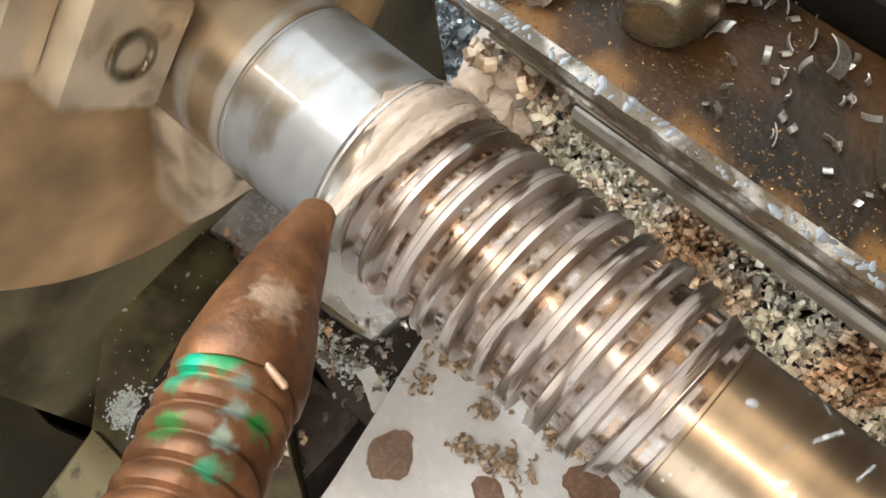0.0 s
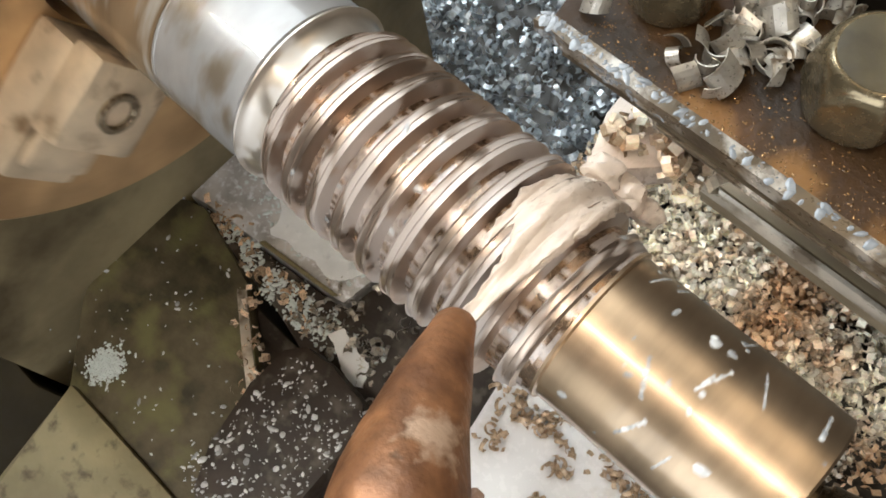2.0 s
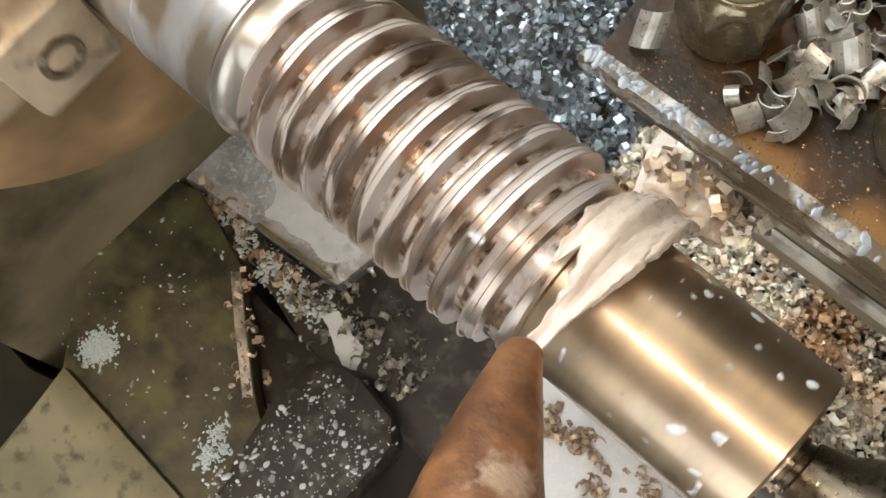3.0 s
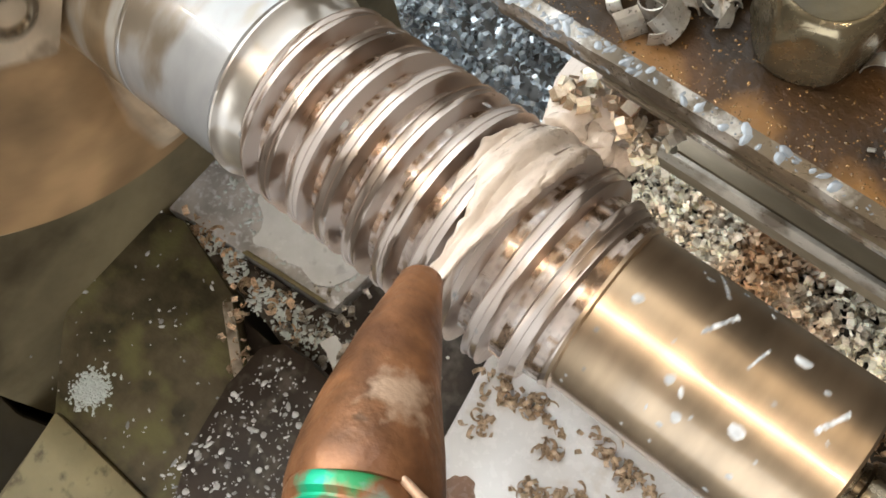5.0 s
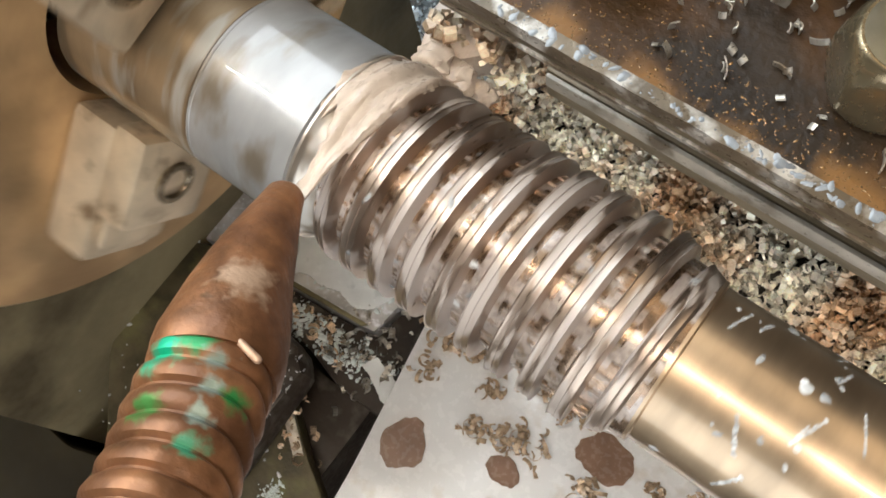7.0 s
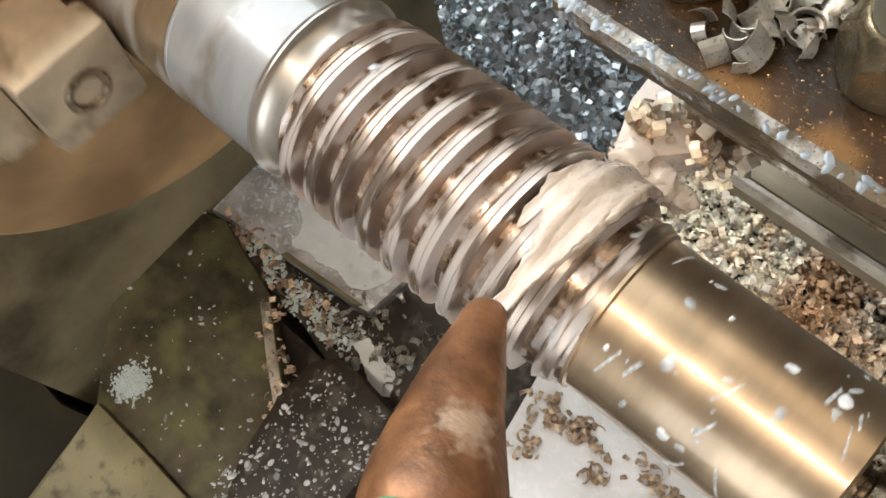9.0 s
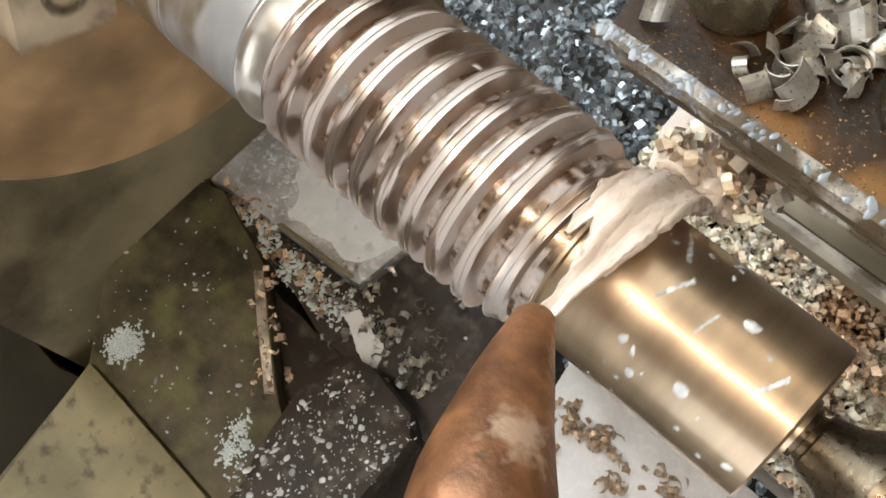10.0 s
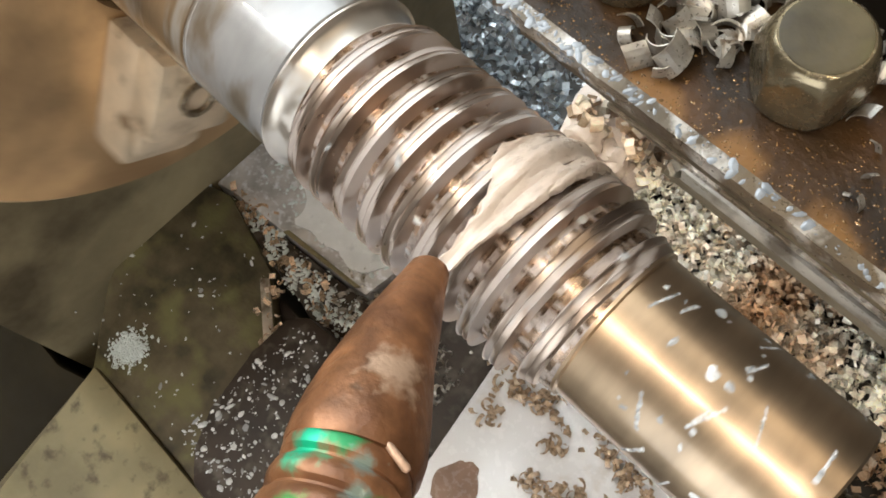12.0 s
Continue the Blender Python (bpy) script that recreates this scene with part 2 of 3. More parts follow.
def prism(bm, outline, z0, z1, bevel=0.0):
    """An upright block over an outline of (x, y)."""
    low = [bm.verts.new((x, y, z0)) for x, y in outline]
    high = [bm.verts.new((x, y, z1)) for x, y in outline]
    n = len(outline)
    bm.faces.new(low[::-1]), bm.faces.new(high)
    for k in range(n):
        bm.faces.new((low[k], low[(k + 1) % n], high[(k + 1) % n], high[k]))
    bmesh.ops.recalc_face_normals(bm, faces=bm.faces)
    if bevel:
        bmesh.ops.bevel(bm, geom=list(bm.edges), offset=bevel, segments=2, affect="EDGES", profile=0.6)
    return bm


def box(bm, x0, x1, y0, y1, z0, z1, bevel=0.0):
    return prism(bm, [(x0, y0), (x1, y0), (x1, y1), (x0, y1)], z0, z1, bevel)


def chips_mesh(name, count, place, mat, size=(0.003, 0.006), seed=1):
    """Curled ribbons of swarf, each a short strip bent round an arc; place(rng) gives a spot."""
    rng = np.random.default_rng(seed)
    verts, faces = [], []
    for _ in range(count):
        r = rng.uniform(*size) * 0.5
        w = r * rng.uniform(0.5, 1.3)
        arc = rng.uniform(1.6, 5.2)
        n = 5
        q = Euler(rng.uniform(0, 6.28, 3)).to_matrix()
        c = Vector(place(rng))
        pitch = rng.uniform(-0.5, 0.5) * w
        base = len(verts)
        for k in range(n + 1):
            a = arc * k / n
            rr = r * (1 + 0.25 * k / n)
            for side in (-0.5, 0.5):
                verts.append(c + q @ Vector((rr * math.cos(a), rr * math.sin(a), side * w + pitch * k / n)))
        for k in range(n):
            b = base + 2 * k
            faces.append((b, b + 1, b + 3, b + 2))
    me = bpy.data.meshes.new(name)
    me.from_pydata(verts, [], faces)
    me.materials.append(mat)
    return new(name, me)


def drops_mesh(name, spots, mat, rise=1.0):
    """Small flattened drops: spots of (place, normal, radius)."""
    verts, faces = [], []
    rng = np.random.default_rng(len(spots))
    for c, n, r in spots:
        q = Vector((0, 0, 1)).rotation_difference(Vector(n)).to_matrix() @ Matrix.Rotation(rng.uniform(0, 6.28), 3, "Z")
        base = len(verts)
        long = rng.uniform(0.7, 1.7)
        rim = rng.uniform(0.75, 1.25, 7)
        for ring, (rad, h) in enumerate(((1.0, 0.0), (0.75, 0.30), (0.35, 0.45))):
            for k in range(7):
                a = 2 * math.pi * k / 7
                verts.append(Vector(c) + q @ Vector((r * rad * rim[k] * long * math.cos(a), r * rad * rim[k] / long * math.sin(a), r * h * rise)))
        verts.append(Vector(c) + q @ Vector((0, 0, r * 0.48 * rise)))
        for ring in range(2):
            for k in range(7):
                a, b = base + ring * 7 + k, base + ring * 7 + (k + 1) % 7
                faces.append((a, b, b + 7, a + 7))
        for k in range(7):
            faces.append((base + 14 + k, base + 14 + (k + 1) % 7, base + 21))
    me = bpy.data.meshes.new(name)
    me.from_pydata(verts, [], faces)
    me.materials.append(mat)
    for p in me.polygons:
        p.use_smooth = True
    return new(name, me)


ON_CARRIAGE, ON_CROSS_SLIDE, ON_SPINDLE = [], [], []


# ---- the room ----
def room():
    for name, b in (("floor", (-4, 4, -3, 3, -0.2, 0)), ("ceiling", (-4, 4, -3, 3, 3.4, 3.6)), ("wall_west", (-4.2, -4, -3, 3, 0, 3.4)), ("wall_east", (4, 4.2, -3, 3, 0, 3.4)),
                    ("wall_north", (-4.2, 4.2, 3, 3.2, 0, 3.4)), ("wall_south", (-4.2, 4.2, -3.2, -3, 0, 3.4))):
        bm = bmesh.new()
        box(bm, *b)
        ob = part(name, bm, FLOOR if name == "floor" else WALL, smooth=False)
        tagged(ob, {"floor": "grey concrete workshop floor", "ceiling": "plain brown workshop ceiling"}.get(name, "plain brown painted workshop wall"), name.split("_")[0], kind="structure")


room()


# ---- the workpiece and the chuck ----
LEAD = 0.0107
CREST, ROOT = 0.0321, 0.0273


# the thread's profile over one lead: share of the lead, share of the depth
PROFILE = [(0.0, 0.0), (0.13, 0.04), (0.26, 0.0), (0.275, 0.10), (0.305, 0.80), (0.325, 0.98), (0.34, 1.11), (0.36, 1.0), (0.45, 0.97), (0.54, 0.965), (0.552, 1.035), (0.565, 0.965), (0.66, 0.97),
           (0.745, 1.0), (0.765, 1.11), (0.78, 0.98), (0.80, 0.80), (0.83, 0.10), (0.845, 0.0)]
THREAD_START, THREAD_END = -0.0405, 0.068


def thread_radius(x, phi):
    u = ((x + LEAD * phi / (2 * math.pi)) / LEAD) % 1.0
    r = ROOT + (CREST - ROOT) * float(np.interp(u, [p[0] for p in PROFILE] + [1.0], [p[1] for p in PROFILE] + [0.0]))
    lead_in = min(1.0, max(0.0, (THREAD_END - x) / 0.016))
    lead_out = min(1.0, max(0.0, (x - THREAD_START) / 0.004))
    return 0.0262 + (r - 0.0262) * lead_in if x > 0 else 0.0285 + (r - 0.0285) * lead_out


def sweep_thread(bm):
    """Sweeps the profile along the helix, so that every crest and root has a crisp edge."""
    seg = 120
    turns = math.ceil((THREAD_END - THREAD_START) / LEAD) + 2
    rows = []
    for k in range(turns * seg + 1):
        phi = 2 * math.pi * k / seg
        row = []
        for u, depth in PROFILE + [(1.0, 0.0)]:
            x = THREAD_END + LEAD + u * LEAD - LEAD * phi / (2 * math.pi)
            # the same profile that thread_radius reads, so that drops sit on it
            x -= (THREAD_END + LEAD) % LEAD
            x = min(THREAD_END, max(THREAD_START, x))
            r = ROOT + (CREST - ROOT) * depth
            if x > 0:
                r = 0.0262 + (r - 0.0262) * min(1.0, (THREAD_END - x) / 0.016)
            else:
                r = 0.0285 + (r - 0.0285) * min(1.0, (x - THREAD_START) / 0.004)
            wear = 1 + 0.0010 * noise.noise(Vector((x * 150, math.cos(phi) * 4, math.sin(phi) * 4)))
            row.append(bm.verts.new((x, r * wear * math.cos(phi), r * wear * math.sin(phi))))
        rows.append(row)
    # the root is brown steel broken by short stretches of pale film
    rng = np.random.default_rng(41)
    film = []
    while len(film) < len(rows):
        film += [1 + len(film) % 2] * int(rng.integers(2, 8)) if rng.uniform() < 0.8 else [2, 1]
    for i, (a, b) in enumerate(zip(rows, rows[1:])):
        for k in range(len(PROFILE)):
            if abs(a[k].co.x - a[k + 1].co.x) + abs(b[k].co.x - b[k + 1].co.x) > 1e-7:
                f = bm.faces.new((a[k], a[k + 1], b[k + 1], b[k]))
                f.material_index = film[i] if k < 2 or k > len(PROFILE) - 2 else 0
    bmesh.ops.remove_doubles(bm, verts=bm.verts, dist=1e-6)
    bmesh.ops.recalc_face_normals(bm, faces=bm.faces)


def workpiece():
    root = thing("workpiece", "turned steel shaft with a coarse screw thread, wet with coolant", "workpiece")
    bm = bmesh.new()
    sweep_thread(bm)
    thread = part("thread", bm, STEEL_CUT, root, "coarse thread with freshly cut flanks")
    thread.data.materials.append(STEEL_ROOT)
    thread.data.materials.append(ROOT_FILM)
    bm = revolve(bmesh.new(), [(0.0675, 0.020), (0.0676, 0.0262), (0.0690, 0.0262), (0.0695, 0.025), (0.1362, 0.025), (0.137, 0.0242), (0.1372, 0.010), (0.139, 0.0095)])
    part("plain_end", bm, STEEL, root, "smooth bright shaft end")
    bm = revolve(bmesh.new(), [(-0.150, 0.0318), (-0.0905, 0.0318), (-0.0903, 0.0310)])
    part("worn_band", bm, STEEL_BAND, root, "brown steel band streaked with dried coolant")
    bm = revolve(bmesh.new(), [(-0.0902, 0.0310), (-0.0900, 0.0320), (-0.0890, 0.0320), (-0.0888, 0.0318), (-0.0505, 0.0318), (-0.0500, 0.0308), (-0.0492, 0.0308)])
    part("journal", bm, STEEL_FILM, root, "smooth bright cylindrical journal")
    bm = revolve(bmesh.new(), [(-0.0494, 0.029), (-0.0493, 0.0320), (-0.0488, 0.0327), (-0.0480, 0.0327), (-0.0475, 0.0316), (-0.0468, 0.0306), (-0.0450, 0.0297), (-0.0425, 0.0291), (-0.0402, 0.0288), (-0.0400, 0.025)])
    part("collar", bm, STEEL_COLLAR, root, "bright narrow collar beside an undercut")
    # short cross ridges that the cutter left in the thread's root
    bm = bmesh.new()
    turns, per = 11, 30
    for k in range(turns * per):
        phi = 2 * math.pi * k / per
        x = -LEAD * phi / (2 * math.pi) + LEAD * 6.045
        if not -0.036 < x < 0.058 or (k * 7919) % 11 < 5:
            continue
        c, s = math.cos(phi), math.sin(phi)
        m = Matrix(((1, 0, 0, x), (0, c, -s, c * (ROOT + 0.0001)), (0, s, c, s * (ROOT + 0.0001)), (0, 0, 0, 1)))
        bmesh.ops.create_cube(bm, size=1, matrix=m @ Matrix.Diagonal((0.0042, 0.0007, 0.0005 + 0.0004 * (k % 3), 1)))
    part("chatter", bm, STEEL_CUT, root, "short cross ridges in the thread's root", smooth=False)["kind"] = "stuff"
    # coolant drops and streaks carried round on the shaft
    rng = np.random.default_rng(5)
    spots = []
    for _ in range(70):
        x, a = rng.uniform(0.072, 0.135), rng.uniform(0, 6.283)
        n = (0, math.cos(a), math.sin(a))
        spots.append(((x, 0.025 * n[1], 0.025 * n[2]), n, rng.choice([0.0005, 0.0009, 0.0014, 0.0020], p=[0.4, 0.3, 0.2, 0.1])))
    for _ in range(18):
        x, a = rng.uniform(0.074, 0.133), rng.uniform(0, 6.283)
        lean, width = rng.uniform(-0.0003, 0.0003), rng.uniform(0.0003, 0.0006)
        for k in range(int(rng.integers(5, 18))):
            b = a + 0.024 * k
            n = (0, math.cos(b), math.sin(b))
            spots.append(((x + lean * k, 0.025 * n[1], 0.025 * n[2]), n, width * rng.uniform(0.8, 1.3)))
    for _ in range(45):
        x, a = rng.uniform(-0.038, 0.064), rng.uniform(0, 6.283)
        n = (0, math.cos(a), math.sin(a))
        r = thread_radius(x, a)
        spots.append(((x, r * n[1], r * n[2]), n, rng.uniform(0.0005, 0.0018)))
    d = drops_mesh("coolant_spatter", spots, DROPLET, 0.4)
    d.parent = root
    d["label"], d["kind"] = "whitish drops and streaks of coolant", "stuff"
    ON_SPINDLE.append(root)
    return root


def chuck():
    root = thing("chuck", "brown oily three-jaw lathe chuck, turning", "chuck")
    bm = revolve(bmesh.new(), [(-0.235, 0.05), (-0.235, 0.129), (-0.232, 0.132), (-0.154, 0.132), (-0.150, 0.128), (-0.150, 0.036), (-0.158, 0.033), (-0.2, 0.033)], 128, cap=False)
    part("body", bm, CHUCK_STEEL, root)
    for j in range(3):
        m = Matrix.Rotation(2 * math.pi * j / 3, 4, "X")
        bm = bmesh.new()
        # stepped jaw: outer block, inner gripping step
        for b in ((-0.150, -0.128, -0.017, 0.017, 0.036, 0.094), (-0.128, -0.112, -0.019, 0.019, 0.0325, 0.070), (-0.128, -0.122, -0.015, 0.015, 0.070, 0.086)):
            sub = bmesh.new()
            box(sub, *b, bevel=0.0035)
            me = bpy.data.meshes.new("tmp")
            sub.to_mesh(me)
            sub.free()
            bm.from_mesh(me)
            bpy.data.meshes.remove(me)
        bmesh.ops.rotate(bm, verts=bm.verts, cent=(0, 0, 0), matrix=Matrix.Rotation(-math.pi / 2, 3, "X"))
        bm.transform(m)
        jaw = part("jaw", bm, JAW_STEEL, root, "stepped steel chuck jaw")
        for rad, face in ((0.051, -0.112),):
            bm = revolve(bmesh.new(), [(face - 0.006, 0.0085), (face + 0.0012, 0.0085), (face + 0.0016, 0.0080), (face + 0.0016, 0.0062), (face + 0.0004, 0.0055), (face - 0.004, 0.0052)], 32, at=(0, rad, 0), cap=False)
            bm.transform(m)
            part("bolt_socket", bm, STEEL_DARK, jaw, "dark round bolt head with a socket")
            bm = revolve(bmesh.new(), [(face - 0.005, 0.0054), (face - 0.0035, 0.0054)], 32, at=(0, rad, 0))
            bm.transform(m)
            part("bolt_core", bm, JAW_STEEL, jaw)
    ON_SPINDLE.append(root)


def tail_centre():
    root = thing("tail_centre", "brown oily steel tailstock centre holding the shaft's end", "lathe centre")
    bm = revolve(bmesh.new(), [(0.1385, 0.006), (0.139, 0.0075), (0.1405, 0.0078), (0.141, 0.0068), (0.1425, 0.0072), (0.143, 0.0085), (0.150, 0.0105), (0.158, 0.0165), (0.225, 0.0185), (0.24, 0.0235)])
    part("point", bm, STEEL_DARK, root)
    bm = revolve(bmesh.new(), [(0.24, 0.030), (0.243, 0.034), (0.42, 0.034)])
    part("quill", bm, STEEL_DARK, root)


workpiece()
chuck()
tail_centre()


# ---- the coolant nozzle and its stream ----
TIP = Vector((-0.0385, -0.030, 0.036))
BACK = Vector((-0.001, -0.093, 0.070))
WAY = (BACK - TIP).normalized()


def nozzle():
    root = thing("coolant_nozzle", "worn copper coolant nozzle with smears of green paint", "nozzle")
    side = WAY.cross(Vector((0, 0, 1))).normalized()
    bm = revolve(bmesh.new(), [(0.004, 0.0034), (0.0004, 0.0036), (-0.0003, 0.0046), (0.0008, 0.0053), (0.006, 0.0062), (0.012, 0.0076), (0.020, 0.0094), (0.030, 0.0116), (0.038, 0.0132), (0.046, 0.0146), (0.054, 0.0155), (0.058, 0.0155), (0.060, 0.0148)], 64, WAY, TIP)
    for v in bm.verts:
        a = (v.co - TIP).dot(WAY)
        v.co += min(1, a / 0.03) * 0.0009 * noise.noise_vector(v.co * 75) + side * (0.0010 * math.sin(a * 60))
    part("cone", bm, COPPER, root, "tapered brown copper cone with a scraped spot")
    prof = [(0.0585, 0.0146)]
    for k in range(6):
        a = 0.0595 + 0.0068 * k
        prof += [(a, 0.0130), (a + 0.0012, 0.0144), (a + 0.0032, 0.0148), (a + 0.0050, 0.0143), (a + 0.0062, 0.0130)]
    prof += [(0.102, 0.0132), (0.17, 0.0135)]
    bm = revolve(bmesh.new(), prof, 64, WAY, TIP)
    for v in bm.verts:
        a = (v.co - TIP).dot(WAY)
        v.co += 0.0010 * noise.noise_vector(v.co * 60) + WAY * 0.0018 * math.sin(3 * (v.co - TIP).cross(WAY).dot(side) * 60)
    part("ribbed_tube", bm, COPPER_TUBE, root, "ribbed copper tube smeared with green paint")
    bm = revolve(bmesh.new(), [(-0.0040, 0.0005), (-0.0036, 0.0009), (0.0030, 0.0010), (0.0037, 0.0006)], 12, Vector((1.0, -0.10, 0.05)), (-0.0028, -0.0675, 0.0712))
    part("wire_end", bm, COPPER_WORN, root, "loose end of pale copper wire")
    ON_CARRIAGE.append(root)


def sheet(bm, first, last, halves, centres, radii, seed, n=70, w=18):
    """A strip of liquid bent round the shaft from one angle to another, with a ragged rim."""
    rows = []
    for i in range(n + 1):
        u = i / n
        phi = math.radians(first + (last - first) * u)
        half, cx, rad = (np.interp(u, np.linspace(0, 1, len(v)), v) for v in (halves, centres, radii))
        left = half * (1 + 0.45 * noise.noise(Vector((u * 6, 3, seed))) + 0.25 * noise.noise(Vector((u * 19, 3, seed))))
        right = half * (1 + 0.50 * noise.noise(Vector((u * 5, 9, seed))) + 0.30 * noise.noise(Vector((u * 17, 9, seed))))
        ring = []
        for j in range(w + 1):
            v = j / w * 2 - 1
            e = math.sqrt(max(0, 1 - v ** 4))
            x = cx + (v * right if v > 0 else v * left)
            wob = 0.0008 * noise.noise(Vector((u * 5, x * 220, seed))) + 0.0003 * noise.noise(Vector((u * 9, x * 500, seed)))
            wob += 0.0010 * math.sin(2 * math.pi * x / LEAD + phi) + 0.0005 * noise.noise(Vector((u * 2.5, x * 900, seed)))
            r = rad - 0.0016 + 0.0012 * e + wob * e
            ring.append(bm.verts.new((x, r * math.cos(phi), r * math.sin(phi))))
        for j in range(w - 1, 0, -1):
            v = j / w * 2 - 1
            r = rad - 0.0030
            ring.append(bm.verts.new((cx + (v * right if v > 0 else v * left) * 0.94, r * math.cos(phi), r * math.sin(phi))))
        rows.append(ring)
    m = len(rows[0])
    for a, b in zip(rows, rows[1:]):
        for k in range(m):
            bm.faces.new((a[k], a[(k + 1) % m], b[(k + 1) % m], b[k]))
    bm.faces.new(rows[0]), bm.faces.new(rows[-1][::-1])
    bmesh.ops.recalc_face_normals(bm, faces=bm.faces)


def blob(bm, centre, size, seed):
    vs = bmesh.ops.create_icosphere(bm, subdivisions=3, radius=1.0)["verts"]
    for v in vs:
        k = 1 + 0.6 * noise.noise(v.co * 1.2 + Vector((seed, 0, 0))) + 0.18 * noise.noise(v.co * 2.6 + Vector((0, seed, 0)))
        v.co = Vector(centre) + Vector((v.co.x * size[0], v.co.y * size[1], v.co.z * size[2])) * k


def coolant():
    root = thing("coolant_stream", "milky beige coolant pouring from the nozzle over the thread", "liquid")
    bm = bmesh.new()
    sheet(bm, 146, 58, (0.0022, 0.0026, 0.0044, 0.0060, 0.0050), (-0.0385, -0.0385, -0.0380, -0.0375, -0.0370), (0.0470, 0.0385, 0.0347, 0.0341, 0.0338), 2.0)
    part("stream", bm, COOLANT, root, "narrow stream of milky coolant from the nozzle")
    bm = bmesh.new()
    sheet(bm, 112, -4, (0.0020, 0.0060, 0.0080, 0.0086, 0.0080, 0.0065), (-0.0400, -0.0405, -0.0400, -0.0390, -0.0385, -0.0385), (0.0338, 0.0340, 0.0338, 0.0336, 0.0338, 0.0346), 3.0)
    part("sheet", bm, COOLANT, root, "broad sheet of milky coolant")
    for k, (a, b, x, h) in enumerate(((103, 30, -0.0487, 0.0034), (108, 12, -0.0345, 0.0028))):
        bm = bmesh.new()
        e = LEAD * math.radians(a - b) / (2 * math.pi)
        sheet(bm, a, b, (0.0004, h * 0.8, h, h * 0.8, h * 0.5, 0.0003), (x, x + e * 0.25, x + e * 0.5, x + e * 0.75, x + e), (0.0330, 0.0336, 0.0337, 0.0336, 0.0329), 5.0 + k, 50, 12)
        part("rivulet", bm, COOLANT, root, "tapering finger of milky coolant along a groove")
    for k, (c, size) in enumerate((((-0.045, 0.0370, 0.005), (0.006, 0.005, 0.003)), ((-0.036, 0.0385, 0.001), (0.006, 0.005, 0.003)), ((-0.029, 0.0395, -0.004), (0.005, 0.004, 0.003)))):
        bm = bmesh.new()
        blob(bm, c, size, 3.1 * k)
        part("splash", bm, COOLANT, root, "splash of milky coolant at the tool")
    ON_CARRIAGE.append(root)


nozzle()
coolant()


# ---- the tool holder on the cross slide ----
def chip_data(name, r, w, arc, seed, mat):
    bm = bmesh.new()
    n = max(5, int(arc * 4))
    rows = []
    for k in range(n + 1):
        a = arc * k / n
        rr = r * (1 + 0.10 * k / n)
        z = w * 0.28 * k / n
        rows.append([bm.verts.new((q * math.cos(a), q * math.sin(a), z + h)) for q, h in ((rr, -w / 2), (rr, w / 2), (rr - 0.0003, w / 2), (rr - 0.0003, -w / 2))])
    for a, b in zip(rows, rows[1:]):
        for k in range(4):
            bm.faces.new((a[k], a[(k + 1) % 4], b[(k + 1) % 4], b[k]))
    bm.faces.new(rows[0][::-1]), bm.faces.new(rows[-1])
    bmesh.ops.recalc_face_normals(bm, faces=bm.faces)
    me = bpy.data.meshes.new(name)
    bm.to_mesh(me)
    bm.free()
    me.materials.append(mat)
    return me


PLATE_TOP = 0.060


def loose_chip(data, x, y, turn, roll, lift, label):
    """A chip lying on the tool holder; its own mesh turned and set down once."""
    ob = new("steel_chip", data.copy())
    m = Euler((roll, 0, turn)).to_matrix().to_4x4()
    ob.data.transform(m)
    low = min(v.co.z for v in ob.data.vertices)
    ob.data.transform(Matrix.Translation((x, y, PLATE_TOP - low + lift)))
    tagged(ob, label, "metal chip", "chips on the tool holder")
    ON_CROSS_SLIDE.append(ob)


def hex_head(x, y, r, h, turn):
    """A hexagon whose corners are cut back by a cone towards the top."""
    bm = bmesh.new()
    seg, rings = 72, []
    for share, cone in ((0.0, 0.82), (0.06, 0.88), (0.13, 0.94), (0.22, 1.0), (0.55, 1.0), (0.68, 0.965), (0.80, 0.915), (0.90, 0.86), (0.97, 0.80), (1.0, 0.74)):
        ring = []
        for k in range(seg):
            a = 2 * math.pi * k / seg
            flat = math.cos(math.pi / 6) / math.cos(a % (math.pi / 3) - math.pi / 6)
            q = r * min(flat, cone)
            ring.append(bm.verts.new((x + q * math.cos(a + turn), y + q * math.sin(a + turn), PLATE_TOP + h * share)))
        rings.append(ring)
    for a, b in zip(rings, rings[1:]):
        for k in range(seg):
            bm.faces.new((a[k], a[(k + 1) % seg], b[(k + 1) % seg], b[k]))
    bm.faces.new(rings[0][::-1]), bm.faces.new(rings[-1])
    bmesh.ops.recalc_face_normals(bm, faces=bm.faces)
    return bm


